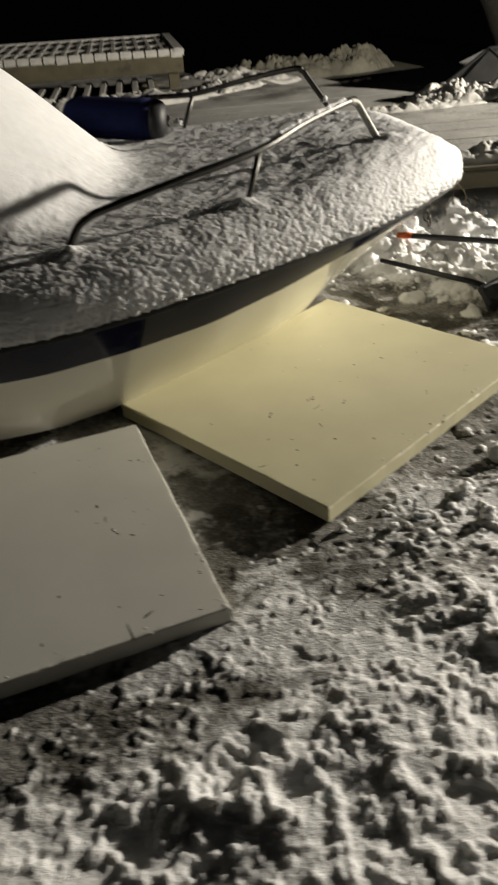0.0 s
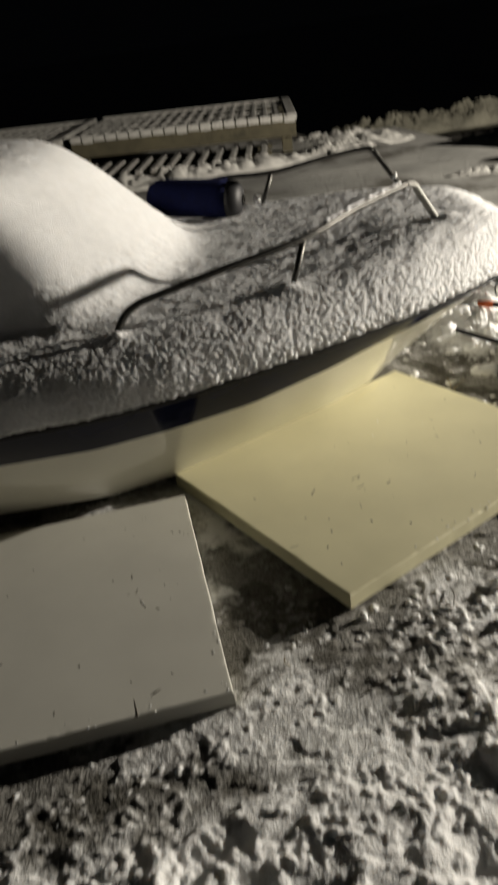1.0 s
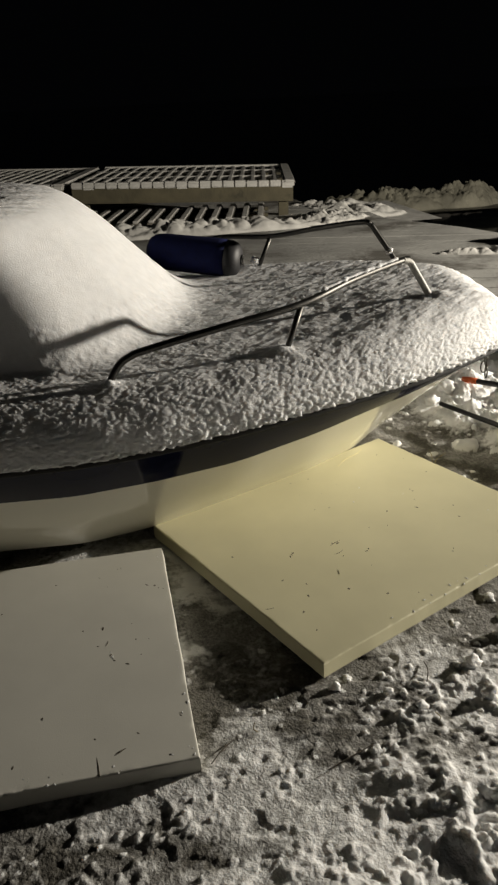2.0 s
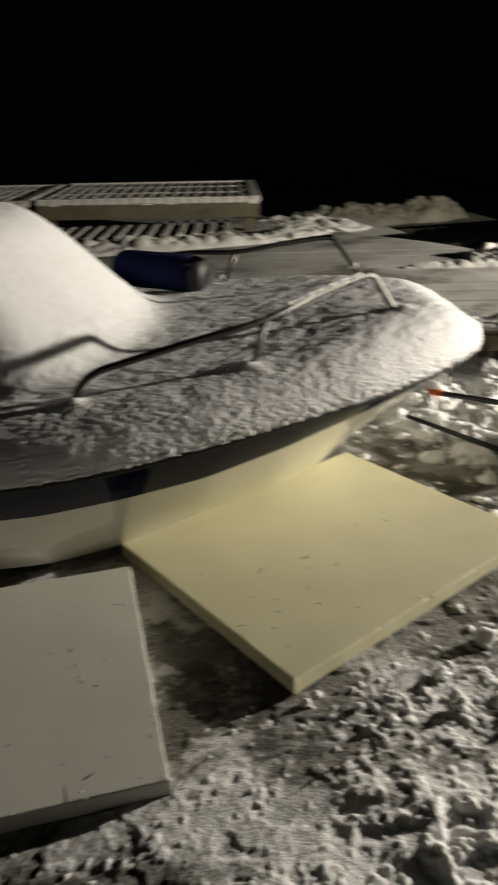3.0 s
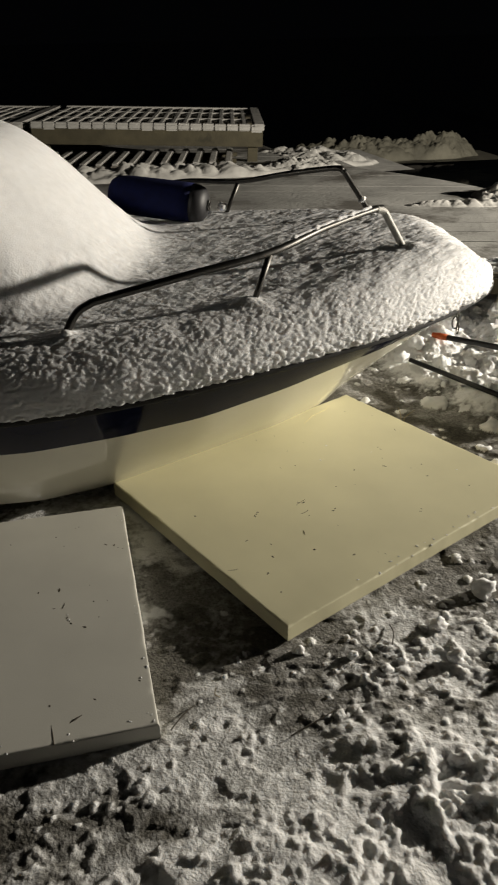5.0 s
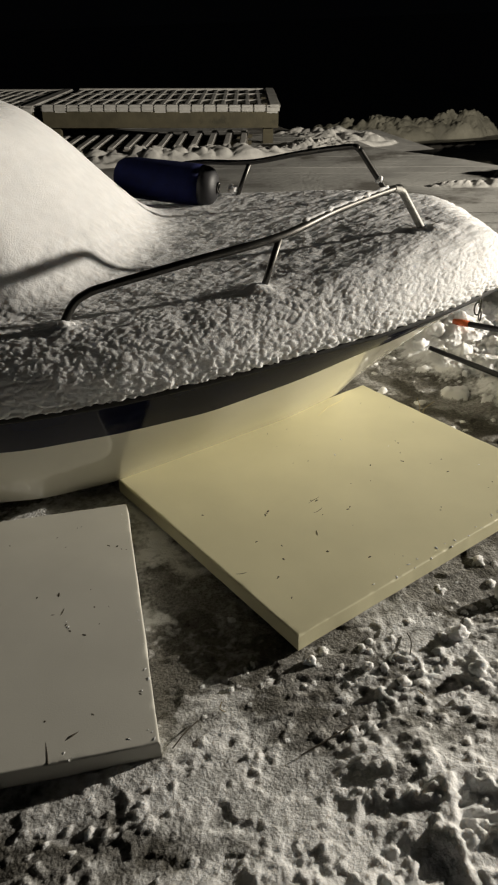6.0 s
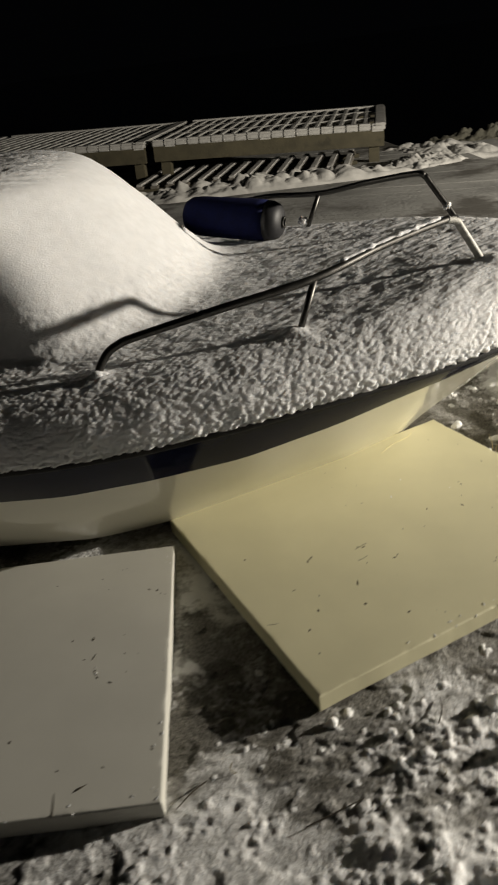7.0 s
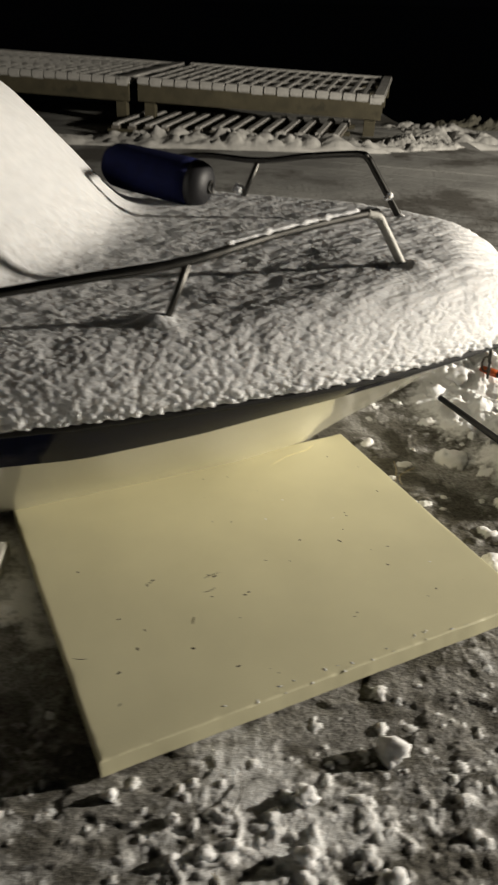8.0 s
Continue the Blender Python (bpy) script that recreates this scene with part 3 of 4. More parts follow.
def cabin_z(u, v, grow=0.0):
    """The cabin's outside: raked front, steep sides and a flat roof."""
    w = np.abs(v)
    u0 = -0.325 - 0.33 * np.clip(w / 0.74, 0, 1.3) ** 2.4 + grow
    front = 0.76 + (u0 - u) * 1.02
    side = 0.74 + (0.8 + grow - w) * 2.6
    roof = 1.245 + grow - 0.07 * w * w + 0.02 * step(-0.7, -1.6, u)
    back = 0.7 + (u + 2.7) * 4
    k = 0.07
    return -k * np.log(np.exp(-front / k) + np.exp(-side / k) + np.exp(-roof / k) + np.exp(-back / k))


cu, cv = np.meshgrid(np.linspace(-2.75, -0.2, 70), np.linspace(-0.95, 0.95, 50), indexing="ij")
cz = np.maximum(cabin_z(cu, cv, -0.045), 0.56)
solid("cabin", np.stack([cu, cv, cz], -1).reshape(-1, 3), grid_faces(70, 50, True), GEL_WHITE, boat, "white moulded cabin, almost hidden by snow")
part("window_frame", tube(spline([(-0.80, 0.50, 0.99), (-0.68, 0.49, 0.90), (-0.56, 0.45, 0.815), (-0.45, 0.38, 0.77)], 6), 0.014, 8), GLASS_DARK, boat, "dark window frame at the edge of the snow", True)

# rails
NEAR_RAIL = [(0.665, -0.302, 0.70), (0.655, -0.302, 0.765), (0.575, -0.30, 0.905), (0.556, -0.302, 0.932), (0.525, -0.318, 0.944), (0.30, -0.51, 0.925), (0.093, -0.705, 0.897), (-0.17, -0.81, 0.865), (-0.42, -0.875, 0.823), (-0.475, -0.888, 0.808), (-0.512, -0.9, 0.785), (-0.543, -0.914, 0.735), (-0.556, -0.916, 0.68)]
FAR_RAIL = [(0.675, 0.262, 0.70), (0.665, 0.264, 0.765), (0.54, 0.292, 0.955), (0.517, 0.298, 0.985), (0.48, 0.316, 0.995), (0.30, 0.47, 0.955), (0.083, 0.69, 0.892), (-0.17, 0.79, 0.885), (-0.42, 0.875, 0.84), (-0.475, 0.888, 0.82), (-0.512, 0.9, 0.79), (-0.543, 0.914, 0.735), (-0.556, 0.916, 0.68)]
for pts, post in ((NEAR_RAIL, ((0.016, -0.731, 0.68), (0.093, -0.706, 0.893))), (FAR_RAIL, ((-0.005, 0.705, 0.68), (0.083, 0.69, 0.89)))):
    rail = part("pulpit_rail", tube(spline(pts, 7), 0.0125, 12), STEEL, boat, "bare stainless steel bow rail", True)
    part("stanchion", tube([Vector(post[0]).lerp(Vector(post[1]), t) for t in (0, 0.5, 1)], 0.0105, 10), STEEL, rail, "", True)
    if pts is NEAR_RAIL:
        part("frost", tube(spline(pts[:5], 7), 0.0134, 12), FROST, rail, "pale hoar frost on the forward upright", True)

# snow lying along the top of the near rail
ride = [Vector((0.525, -0.318, 0.944)).lerp(Vector((0.30, -0.51, 0.925)), t) + Vector((0, 0, 0.0125)) for t in np.linspace(0.12, 1.0, 30)] + [Vector((0.30, -0.51, 0.925)).lerp(Vector((0.12, -0.68, 0.90)), t) + Vector((0, 0, 0.0125)) for t in np.linspace(0.04, 0.7, 20)]
rail_snow = part("rail_snow", tube(ride, [max(0.0022, 0.007 + 0.008 * noise.noise(Vector((i * 0.37, 2, 0)))) for i in range(len(ride))], 8, 0.5), SNOW, smooth=True)
rail_snow.matrix_world = BOAT
tagged(rail_snow, "thin broken line of snow along the steel bow rail", "snow")

# bow eye with a loose shackle
eye_at = Vector((0.965, 0, 0.462))
part("bow_eye", tube([eye_at + Vector((0.02 * math.sin(t) * 1.2, 0.022 * math.cos(t), -0.03 * abs(math.sin(t)))) for t in np.linspace(0, math.pi, 12)], 0.005, 8), STEEL, boat, "steel bow eye", True)
for k, (dx, dz) in enumerate(((0.03, -0.05), (0.022, -0.085), (0.035, -0.11))):
    ring = [eye_at + Vector((dx + 0.014 * math.cos(t) * (k % 2), 0.014 * math.cos(t) * (1 - k % 2), dz + 0.028 * math.sin(t))) for t in np.linspace(0, 2 * math.pi, 16)]
    part("chain_link", tube(ring, 0.0035, 6), STEEL, boat, "", True)


# snow lying on the boat
def snow_top(u, v, b, zl):
    e = np.clip(np.minimum(b - np.abs(v), (1.072 - u) * 0.85), 0, None)
    t = np.clip(e / (0.19 + 0.08 * step(0.3, 0.9, u)), 0, 1)
    rise = 0.155 + 0.03 * step(0.0, 0.8, u) * (1 - step(0.8, 1.05, u))
    deck_z = zl + rise * np.sqrt(np.clip(1 - (1 - t) ** 2, 0, 1)) + 0.05 * np.clip(e / 0.8, 0, 1) ** 0.8
    k = 0.035
    return k * np.log(np.exp(deck_z / k) + np.exp(np.clip(cabin_z(u, v), 0, 2) / k))


su = np.concatenate([np.linspace(-4.15, -1.35, 60), np.linspace(-1.34, 0.9, 600), np.linspace(0.903, 1.07, 60)])
ss = np.sin(np.concatenate([np.linspace(-math.pi / 2, 0.25, 420), np.linspace(0.258, math.pi / 2, 160)]))
edge_b = half_beam(np.minimum(su, 1.07)) + 0.024
lip = rub_low(su) + 0.024
uu, sgrid = np.meshgrid(su, ss, indexing="ij")
vv = sgrid * edge_b[:, None]
zz = snow_top(uu, vv, edge_b[:, None] + 0 * vv, lip[:, None] + 0 * vv)
top_v = np.stack([uu, vv, zz], -1)
along = np.concatenate([np.zeros((len(su), 1)), np.cumsum(np.hypot(np.diff(vv, axis=1), np.diff(zz, axis=1)), 1)], 1)
normal = np.cross(np.gradient(top_v, axis=0), np.gradient(top_v, axis=1))
normal /= np.linalg.norm(normal, axis=-1, keepdims=True) + 1e-9
smooth_face = step(0.83, 0.93, zz) * (1 - step(1.16, 1.24, zz)) * step(-0.2, -0.4, uu) * (1 - step(-0.9, -1.0, uu) * 0.5) * step(0.85, 0.7, np.abs(vv))
su_w, al_w = uu + 0.02 * (fbm(uu * 30, along * 30, 2, 2) - 0.5), along + 0.02 * (fbm(uu * 30, along * 30, 6, 2) - 0.5)
tufts = domes(su_w * 62, al_w * 78, 1) - 0.4
fur = fbm(uu * 120, along * 130, 8, 2, 0.7) - 0.5
hollows = fbm(uu * 22, along * 46, 3, 2, 0.6) - 0.5
swells = fbm(uu * 9, along * 14, 4, 2) - 0.5
rim = np.exp(-np.minimum(along, along[:, -1:] - along) / 0.02)
flank = 1 - step(0.70, 0.77, zz)
push = ((0.001 + 0.0026 * flank) * tufts + 0.0022 * fur + (0.0062 - 0.003 * flank) * hollows + 0.006 * swells) * (1 - 0.9 * smooth_face) + 0.012 * (fbm(uu * 5, along * 5, 5, 2) - 0.5) * smooth_face + rim * (0.012 * tufts + 0.01 * fur)
for fu, fv, tall in ((0.016, -0.731, 0.016), (0.68, -0.305, 0.014), (-0.55, -0.92, 0.012)):
    push = push + tall * np.exp(-((uu - fu) / 0.05) ** 2 - ((vv - fv) / 0.035) ** 2)
top_v = top_v + normal * push[..., None]
under_v = top_v[:, [0, -1], :].copy()
under_v[:, :, 1] *= 0.96
under_v[:, :, 2] = (lip - 0.012)[:, None]
allv = np.concatenate([under_v[:, :1], top_v, under_v[:, 1:]], 1)
deck_snow = new("snow_cover", mesh_of("snow_cover", allv.reshape(-1, 3), grid_faces(len(su), len(ss) + 2, True), SNOW_DECK))
deck_snow.matrix_world = BOAT
tagged(deck_snow, "thick white snow lying over the boat's foredeck and cabin", "snow")

# snow balls frozen onto the feet of the rails
for name, at, r in (("snow_clump", (0.015, -0.738, 0.74), 0.018), ("snow_clump", (-0.54, -0.925, 0.725), 0.022), ("snow_clump", (0.66, -0.306, 0.775), 0.016), ("snow_clump", (0.60, 0.27, 0.865), 0.016), ("snow_clump", (0.0, 0.70, 0.775), 0.022), ("snow_clump", (0.655, 0.26, 0.79), 0.02)):
    c = new(name, crumb_mesh(name, r, at[0] * 9, SNOW, 0.9))
    c.matrix_world = BOAT @ Matrix.Translation(at)
    tagged(c, "small clump of snow frozen to the foot of the bow rail", "snow")


# ---- fender on the far side deck ----
def fender():
    m = Matrix.Translation((0.742, 3.965, 0.85)) @ Euler((0, radians(5.5), radians(-27))).to_matrix().to_4x4()
    ob = group_of("boat_fender", m, "dark blue covered boat fender lying on the snowy deck", "fender")
    prof = [(-0.245, 0.012), (-0.24, 0.04), (-0.225, 0.066), (-0.20, 0.082), (-0.15, 0.089), (0.0, 0.09), (0.12, 0.09), (0.165, 0.089)]
    bm = tube([(x, 0, 0) for x, _ in prof], [r for _, r in prof], 32, 0.03)
    part("cover", bm, FENDER_BLUE, ob, "dark blue knitted cover", True)
    cap = [(0.165, 0.089), (0.185, 0.087), (0.21, 0.078), (0.226, 0.058), (0.233, 0.03), (0.234, 0.012)]
    part("end", tube([(x, 0, 0) for x, _ in cap], [r for _, r in cap], 32), FENDER_END, ob, "bare grey rubber end", True)
    part("eyelet", tube([(0.236 + 0.006 * abs(math.sin(t)), 0.016 * math.cos(t), 0.022 * math.sin(t)) for t in np.linspace(0, 2 * math.pi, 20)], 0.0045, 8), STEEL, ob, "shiny steel eyelet", True)
    return ob


fender()

# ---- landing stage behind the boat ----
def rough_mound(name, cx, cy, z0, rx, ry, h, seed, label, turn=0.0, lump=9.0, material=SNOW):
    """A heap of snow with an uneven outline."""
    n = 170
    a, b = np.meshgrid(np.linspace(-1.25, 1.25, n), np.linspace(-1.25, 1.25, n))
    d = np.hypot(a, b) * (0.8 + 0.5 * fbm(a * 2 + seed, b * 2, seed, 3))
    z = h * np.clip(1 - d ** 2, 0, 1) ** 0.7 * (0.45 + 1.1 * billow(a * rx * lump + seed, b * ry * lump, seed, 4, 0.45)) - 0.02 * step(0.9, 1.05, d)
    th = math.radians(turn)
    x, y = a * rx, b * ry
    v = np.stack([cx + math.cos(th) * x - math.sin(th) * y, cy + math.sin(th) * x + math.cos(th) * y, z0 + z], -1)
    ob = new(name, mesh_of(name, v.reshape(-1, 3), grid_faces(n, n), material))
    return tagged(ob, label, "snow")


stage = group_of("landing_stage", pose(0, 0, 0), "low landing stage dusted with grey snow behind the boat", "pier")
OUT = [(-6.0, 7.45), (7.0, 2.47), (7.2, 4.4), (4.6, 6.0), (3.95, 6.35), (3.72, 7.1), (3.25, 8.05), (2.9, 8.6), (2.75, 11.0), (-6.0, 11.6)]
bm = bmesh.new()
low = [bm.verts.new((x, y, 0.2)) for x, y in OUT]
high = [bm.verts.new((x, y, 0.3)) for x, y in OUT]
bm.faces.new(low[::-1])
bm.faces.new(high)
for i in range(len(OUT)):
    j = (i + 1) % len(OUT)
    bm.faces.new((low[i], low[j], high[j], high[i]))
away = Vector((13.0, -4.98, 0)).normalized()
side = Vector((-away.y, away.x, 0))
start = Vector((-6.0, 7.45, 0))
for k in range(52):
    w = 0.145
    strip = bm.copy()
    for off, sign in ((k * w + 0.003, -1), (k * w + w - 0.003, 1)):
        geom = strip.verts[:] + strip.edges[:] + strip.faces[:]
        cut = bmesh.ops.bisect_plane(strip, geom=geom, plane_co=start + side * off, plane_no=side * sign, clear_outer=True)
        edges = [e for e in cut["geom_cut"] if isinstance(e, bmesh.types.BMEdge)]
        if edges:
            bmesh.ops.holes_fill(strip, edges=edges, sides=0)
    if len(strip.faces) > 3:
        lift = 0.004 * noise.noise(Vector((k * 3.3, 1, 2)))
        bmesh.ops.translate(strip, verts=strip.verts[:], vec=(0, 0, lift))
        part("plank", strip, SNOW_DIRTY, stage)
    else:
        strip.free()
bm.free()
turn_m = Matrix.Translation((-6.0, 7.45, 0)) @ Matrix.Rotation(math.atan2(away.y, away.x), 4, "Z")
bm = block(0, 13.9, -0.05, 0.0, 0.185, 0.304, 0.006)
bm.transform(turn_m)
part("edge_beam", bm, TIMBER, stage, "weathered brown timber edge beam")
for k in range(9):
    bm = block(0.6 + 1.55 * k, 0.75 + 1.55 * k, 0.25, 0.4, -0.75, 0.2, 0.01)
    bm.transform(turn_m)
    part("pile", bm, TIMBER, stage)
rough_mound("snow_mound", 3.3, 4.05, 0.3, 0.75, 0.17, 0.12, 3, "lumpy ridge of snow along the edge of the landing stage", -21, 9, SNOW_OLD)
rough_mound("snow_mound", 2.72, 4.24, 0.3, 0.3, 0.12, 0.06, 8, "low crumbled snow on the landing stage", -21)
rough_mound("snow_mound", 4.05, 6.0, 0.3, 0.55, 0.3, 0.13, 5, "crumbled snow heap at the landing stage's corner", -15, 9, SNOW_OLD)
rough_mound("snow_mound", 4.75, 5.55, 0.3, 0.6, 0.4, 0.26, 9, "large lumpy snow heap beside the old windscreen", -15, 6, SNOW_OLD)
rough_mound("snow_mound", 3.5, 5.9, 0.3, 0.6, 0.12, 0.045, 6, "thin ridge of ploughed snow on the landing stage", -18, 9, SNOW_OLD)
rough_mound("snow_mound", 1.1, 8.1, 0.3, 1.6, 0.26, 0.14, 4, "ridge of crumbled snow in front of the slatted gangway", -6, 7, SNOW_OLD)
rough_mound("snow_mound", -1.6, 8.3, 0.3, 1.6, 0.24, 0.12, 7, "ridge of crumbled snow in front of the slatted gangway", -9, 7, SNOW_OLD)
rough_mound("snow_mound", 2.75, 8.3, 0.3, 0.45, 0.3, 0.09, 2, "snow heap at the end of the slatted gangway", 0, 9, SNOW_OLD)
rough_mound("snow_mound", 3.1, 9.3, 0.2, 0.8, 0.7, 0.14, 11, "snow bank beside the slatted gangway", 0, 4, SNOW_OLD)
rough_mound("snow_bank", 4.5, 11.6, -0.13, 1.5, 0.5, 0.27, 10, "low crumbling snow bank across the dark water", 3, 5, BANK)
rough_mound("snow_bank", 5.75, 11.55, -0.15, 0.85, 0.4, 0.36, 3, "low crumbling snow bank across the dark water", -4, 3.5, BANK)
# added near-black mound: gives the shaded gap between bank and water its darkness
tagged(rough_mound("dark_gap_mound", 5.0, 11.8, -0.52, 2.0, 0.5, 0.38, 6, "added dark mound standing in for the black gap below the far snow", 2, 3, BARK), "added dark mound standing in for the black gap below the far snow", "shore")

# ---- slatted gangway sections ----
def gangway(m, n=19, length=2.45, depth=2.1, raised=True):
    ob = group_of("gangway_section", m, "slatted wooden gangway section capped with snow", "gangway", group="gangway sections stored on the landing stage")
    tall = 0.17 if raised else 0.05
    part("front_beam", block(0, length, 0, 0.06, -tall, -0.01), TIMBER, ob)
    part("rear_beam", block(0, length, depth - 0.06, depth, -tall, -0.01), TIMBER, ob)
    part("middle_beam", block(0.002, length - 0.002, depth / 2, depth / 2 + 0.05, -tall, -0.01), TIMBER, ob)
    for x in (0.05, length - 0.16) if raised else ():
        part("leg", block(x, x + 0.11, 0.062, 0.16, -0.42, -0.012), TIMBER, ob)
        part("leg", block(x, x + 0.11, depth - 0.16, depth - 0.062, -0.42, -0.012), TIMBER, ob)
    slat_me = snow_me = None
    for k in range(n):
        x = (k + 0.5) * length / n
        w = 0.066 if raised else 0.08
        if slat_me is None:
            s = part("slat", block(-w / 2, w / 2, 0, depth, -0.01, 0.018, 0.003), GREY_WOOD, ob)
            slat_me = s.data
            c = part("snow_strip", block(-w / 2 + 0.006, w / 2 - 0.006, 0.004, depth - 0.004, 0.019, 0.042, 0.01), SNOW_OLD, ob)
            snow_me = c.data
        else:
            s, c = new("slat", slat_me), new("snow_strip", snow_me)
            s.parent = c.parent = ob
        s.location = c.location = (x, 0, 0)
    if raised:
        for y0, h in ((0.66, 0.022), (1.4, 0.022)):
            pts = [(t, y0 + 0.035, 0.024) for t in np.linspace(0.01, length - 0.01, 60)]
            part("snow_ridge", tube(pts, [h + 0.006 * noise.noise(Vector((p[0] * 11, y0, 0))) for p in pts], 8), SNOW_OLD, ob, smooth=True)
        pillow = None
        for k in range(n):
            x = (k + 0.5) * length / n
            if pillow is None:
                c = part("snow_pillow", block(-length / n / 2 - 0.012, length / n / 2 + 0.012, -0.018, 0.11, -0.024, 0.052, 0.02), SNOW_OLD, ob)
                pillow = c.data
            else:
                c = new("snow_pillow", pillow)
                c.parent = ob
            c.location = (x, 0.006 * noise.noise(Vector((k * 1.7, 0, 0))), 0.008 * noise.noise(Vector((k * 2.3, 4, 0))))
        part("end_snow", block(length - 0.1, length + 0.02, -0.018, depth + 0.02, 0.019, 0.056, 0.014), SNOW_OLD, ob)
        part("rear_snow", block(0, length - 0.1, depth - 0.1, depth + 0.018, 0.019, 0.054, 0.014), SNOW_OLD, ob)
    return ob


lean = Euler((0, radians(1.9), radians(-12))).to_matrix().to_4x4()
gang_m = Matrix.Translation((2.45, 8.7, 0.625)) @ lean
first = gangway(gang_m @ Matrix.Translation((-2.45, 0, 0)))
for k in (1, 2):
    copy_thing(first, gang_m @ Matrix.Translation((-2.45 - 2.55 * k, 0.02 * k, -0.012 * k)))

gangway(Matrix.Translation((-0.2, 8.72, 0.353)) @ Euler((0, 0, radians(-13))).to_matrix().to_4x4(), 14, 2.3, 1.1, False)

# ---- old windscreen by the snow heap ----
screen = group_of("boat_windscreen", Matrix.Translation((4.5, 6.32, 0.27)) @ Matrix.Rotation(radians(-25), 4, "Z"), "old frosted windscreen standing in a snow heap", "windscreen")
bm = bmesh.new()
q = [bm.verts.new(p) for p in ((-0.5, 0, -0.02), (0.9, 0, -0.02), (0.9, 0.02, 0.33), (-0.02, 0.02, 0.31))]
bm.faces.new(q)
bmesh.ops.solidify(bm, geom=bm.faces[:], thickness=0.008)
part("pane", bm, ACRYLIC, screen, "scratched frosted acrylic pane")
part("frame_bar", tube([(-0.53, 0, -0.03), (-0.03, 0.02, 0.32), (0.92, 0.02, 0.345)], 0.014, 8), BLACK_PLASTIC, screen, "dark edge bar")
part("frame_bar", tube([(-0.03, 0.02, 0.32), (0.1, -0.16, 0.2), (0.12, -0.3, -0.02)], 0.012, 8), BLACK_PLASTIC, screen)

# ---- tree at the far bank ----
tree = group_of("tree", pose(8.35, 12.0, 0), "leaning bare grey tree trunk at the far bank", "tree")
line = spline([(0.75, 0.0, -0.3), (0.42, 0.0, 0.3), (0.0, 0.0, 0.95), (-0.55, 0.0, 1.75), (-0.9, 0.0, 2.6), (-1.0, 0.0, 4.0), (-0.9, 0.1, 6.5)], 10)
part("trunk", tube(line, [0.23 - 0.12 * i / len(line) for i in range(len(line))], 18, 0.1), BARK, tree, smooth=True)
for k, (i, dx, dy) in enumerate(((44, 1.0, 0.4), (50, -1.1, 0.3), (55, 0.8, -0.5))):
    b0 = line[i]
    part("limb", tube(spline([b0, b0 + Vector((dx * 0.5, dy * 0.5, 0.6)), b0 + Vector((dx * 1.4, dy, 1.3))], 6), [0.06 - 0.004 * j for j in range(13)], 8), BARK, tree, smooth=True)

# ---- snow shovel and broom left in the snow ----
def snow_shovel():
    ob = group_of("snow_shovel", pose(0, 0, 0), "black snow shovel with an orange-tipped handle lying in the snow", "shovel")
    a, b = Vector((2.115, 3.80, 0.10)), Vector((2.52, 3.30, 0.115))
    part("grip", tube([a, a.lerp(b, 0.06), a.lerp(b, 0.13)], [0.013, 0.0165, 0.0165], 12), ORANGE, ob, "worn orange grip", True)
    part("handle", tube([a.lerp(b, 0.13), a.lerp(b, 0.6), a.lerp(b, 1.08)], 0.0145, 12), BLACK_PLASTIC, ob, "black handle", True)
    d = (b - a).normalized()
    s = Vector((-d.y, d.x, 0))
    verts = []
    for i in range(14):
        for j in range(15):
            t, w = i / 13, j / 14 * 2 - 1
            verts.append(b + d * (0.36 * t) + s * (0.16 * w * (0.8 + 0.2 * t)) + Vector((0, 0, 0.06 - 0.1 * t + 0.06 * w * w + 0.05 * math.sin(3.1 * t))))
    blade = solid("blade", verts, grid_faces(14, 15), BLACK_PLASTIC, ob, "dark curved blade")
    mod = blade.modifiers.new("thick", "SOLIDIFY")
    mod.thickness = 0.006
    return ob


def broom():
    ob = group_of("broom", pose(0, 0, 0), "black yard broom lying on the trodden snow", "broom")
    a, b = Vector((1.885, 3.565, 0.075)), Vector((2.10, 3.0, 0.085))
    part("handle", tube([a, a.lerp(b, 0.5), b], [0.011, 0.0125, 0.0125], 12), BLACK_PLASTIC, ob, "", True)
    head = [Vector((2.06, 2.975, 0.075)), Vector((2.17, 3.0, 0.085)), Vector((2.29, 3.045, 0.08))]
    part("head", tube(spline(head, 6), 0.02, 10), BLACK_PLASTIC, ob, "", True)
    bm = bmesh.new()
    r = random.Random(4)
    hs = spline(head, 40)
    for i, p in enumerate(hs):
        for k in range(4):
            tip = p + Vector((-0.035 + 0.09 * (i / len(hs)) + r.uniform(-0.012, 0.012), -0.12 + r.uniform(-0.012, 0.02), -0.045 + 0.012 * k + r.uniform(-0.006, 0.006)))
            st = p + Vector((r.uniform(-0.004, 0.004), 0, -0.012 + 0.008 * k))
            w = Vector((0.0022, 0, 0.0008))
            q = [bm.verts.new(st - w), bm.verts.new(st + w), bm.verts.new(tip + w), bm.verts.new(tip - w)]
            q2 = [bm.verts.new(v.co + Vector((0, 0.0005, 0.003))) for v in q]
            bm.faces.new(q), bm.faces.new(q2[::-1])
            for m in range(4):
                bm.faces.new((q[m], q2[m], q2[(m + 1) % 4], q[(m + 1) % 4]))
    tagged(part("bristles", bm, BRISTLE, ob, "splayed black bristles"), kind="stuff")
    return ob


snow_shovel()
broom()

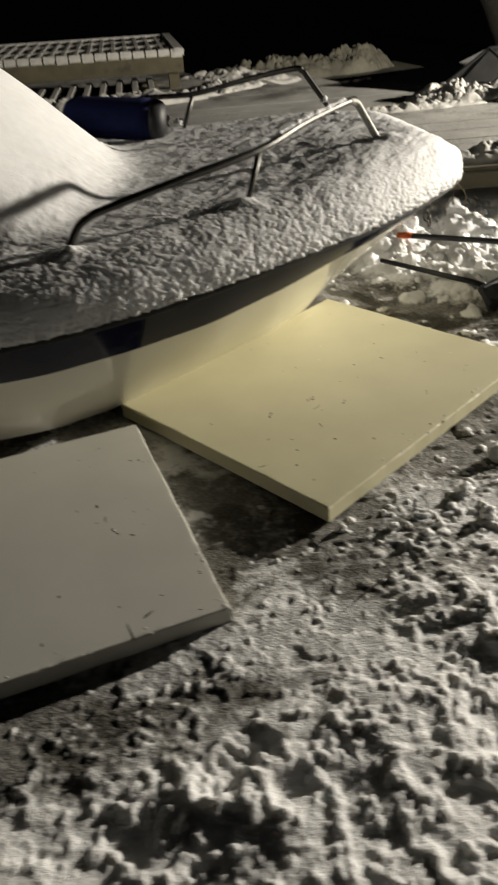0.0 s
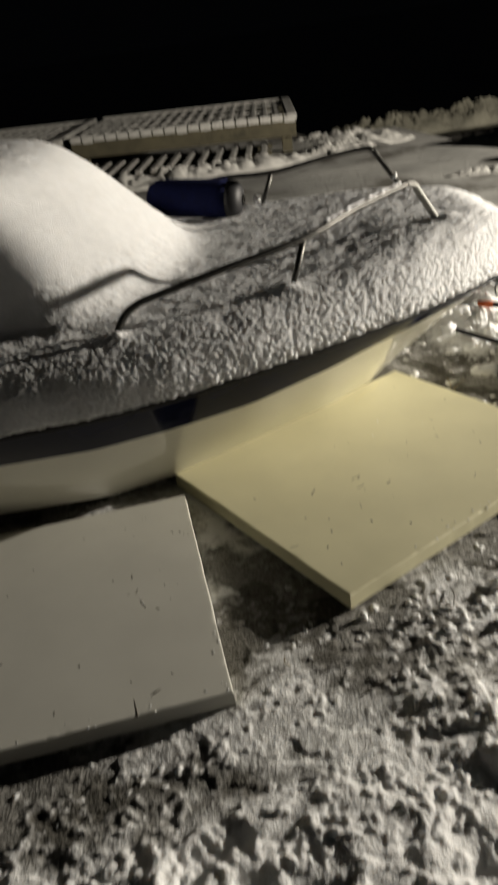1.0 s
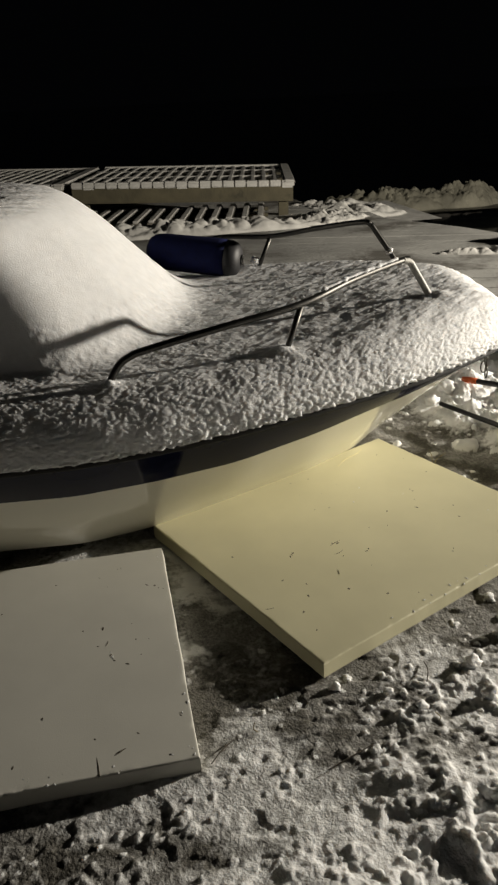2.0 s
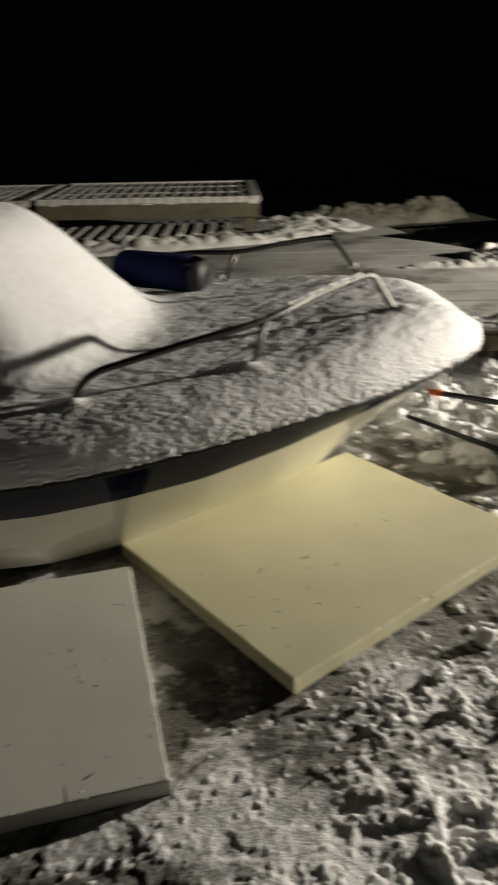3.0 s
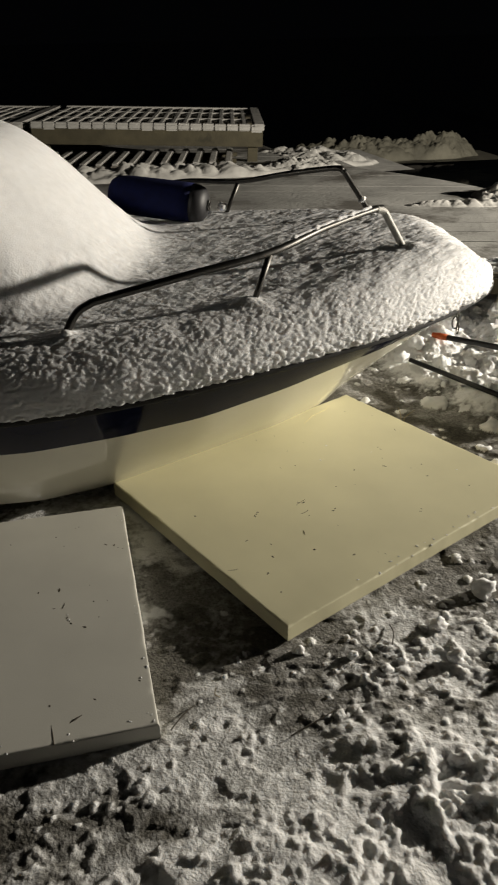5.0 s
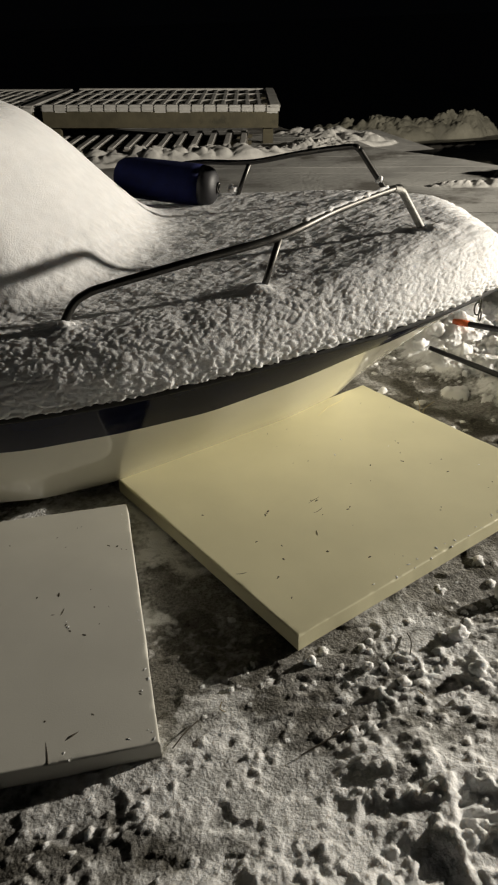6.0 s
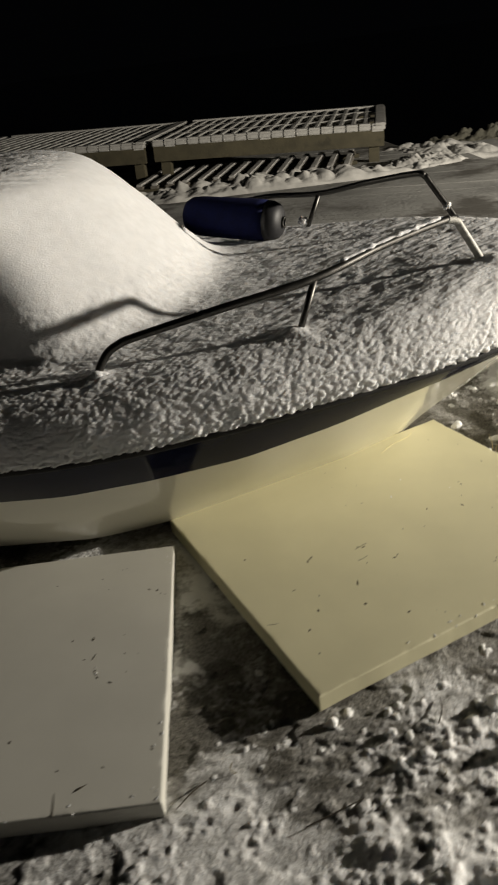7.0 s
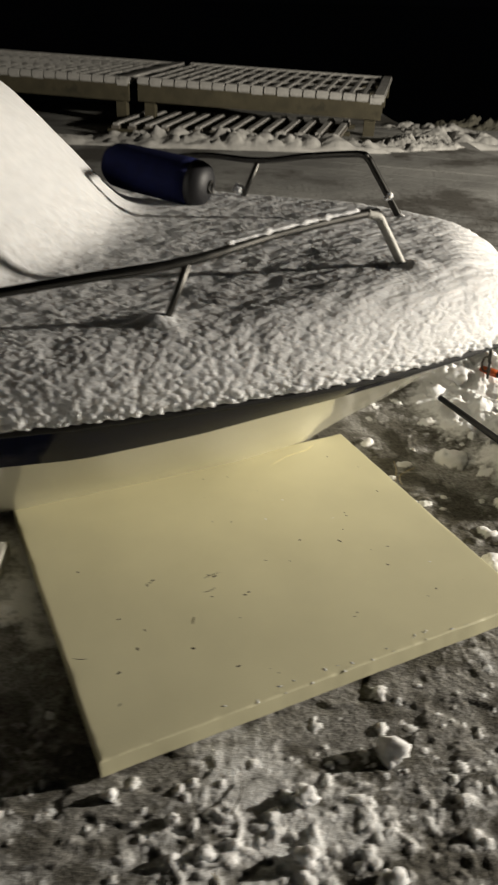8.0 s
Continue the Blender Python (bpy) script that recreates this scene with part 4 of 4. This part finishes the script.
# ---- loose clods and stalks ----
for x, y, r, s in ((1.208, 1.836, 0.024, 1), (0.794, 1.847, 0.016, 2), (1.41, 1.95, 0.035, 3), (1.2, 1.71, 0.022, 4), (0.93, 1.79, 0.014, 5), (1.0, 1.72, 0.016, 6), (1.36, 1.66, 0.03, 7), (1.9, 3.7, 0.035, 8), (2.02, 3.78, 0.045, 9), (2.3, 3.98, 0.05, 11), (2.5, 3.75, 0.04, 12), (2.6, 4.0, 0.055, 13), (2.2, 3.5, 0.035, 14), (2.35, 4.1, 0.06, 15)):
    j, i = int(np.argmin(abs(GY - y))), int(np.argmin(abs(GX - x)))
    c = new("snow_clod", crumb_mesh("snow_clod", r, s * 1.7, SNOW, 0.85))
    c.location = (x, y, float(Z[j, i]) + r * 0.4)
    tagged(c, "loose white clod of frozen snow on the ground", "snow", group="loose snow clods")
rr = random.Random(9)
for pts in ([(0.405, 1.66, 0.0), (0.44, 1.695, 0.004), (0.475, 1.725, 0.0)], [(0.69, 1.575, 0.0), (0.76, 1.598, 0.003), (0.83, 1.625, 0.0)], [(1.05, 1.80, 0.0), (1.07, 1.84, 0.006), (1.075, 1.88, 0.0)]):
    tagged(part("twig", tube(spline([(a, b, c + float(Z[int(np.argmin(abs(GY - b))), int(np.argmin(abs(GX - a)))]) * 0.6 + 0.004) for a, b, c in pts], 5), 0.0017, 6), DARK_SPECK), "thin dry twig lying on the trodden snow", "twig")
for x, y, h in ((1.62, 3.06, 0.09), (1.645, 3.05, 0.07), (2.62, 4.02, 0.16), (2.66, 4.0, 0.2), (2.72, 3.98, 0.14), (0.55, 1.74, 0.03), (1.02, 1.66, 0.03)):
    j, i = int(np.argmin(abs(GY - y))), int(np.argmin(abs(GX - x)))
    z = float(Z[j, i]) - 0.005
    pts = [(x, y, z), (x + rr.uniform(-0.02, 0.02), y, z + h * 0.6), (x + rr.uniform(-0.05, 0.05), y + 0.01, z + h)]
    tagged(part("grass_stalk", tube(spline(pts, 4), 0.0012, 5), STRAW), "dry grass stalk sticking out of the snow", "grass")
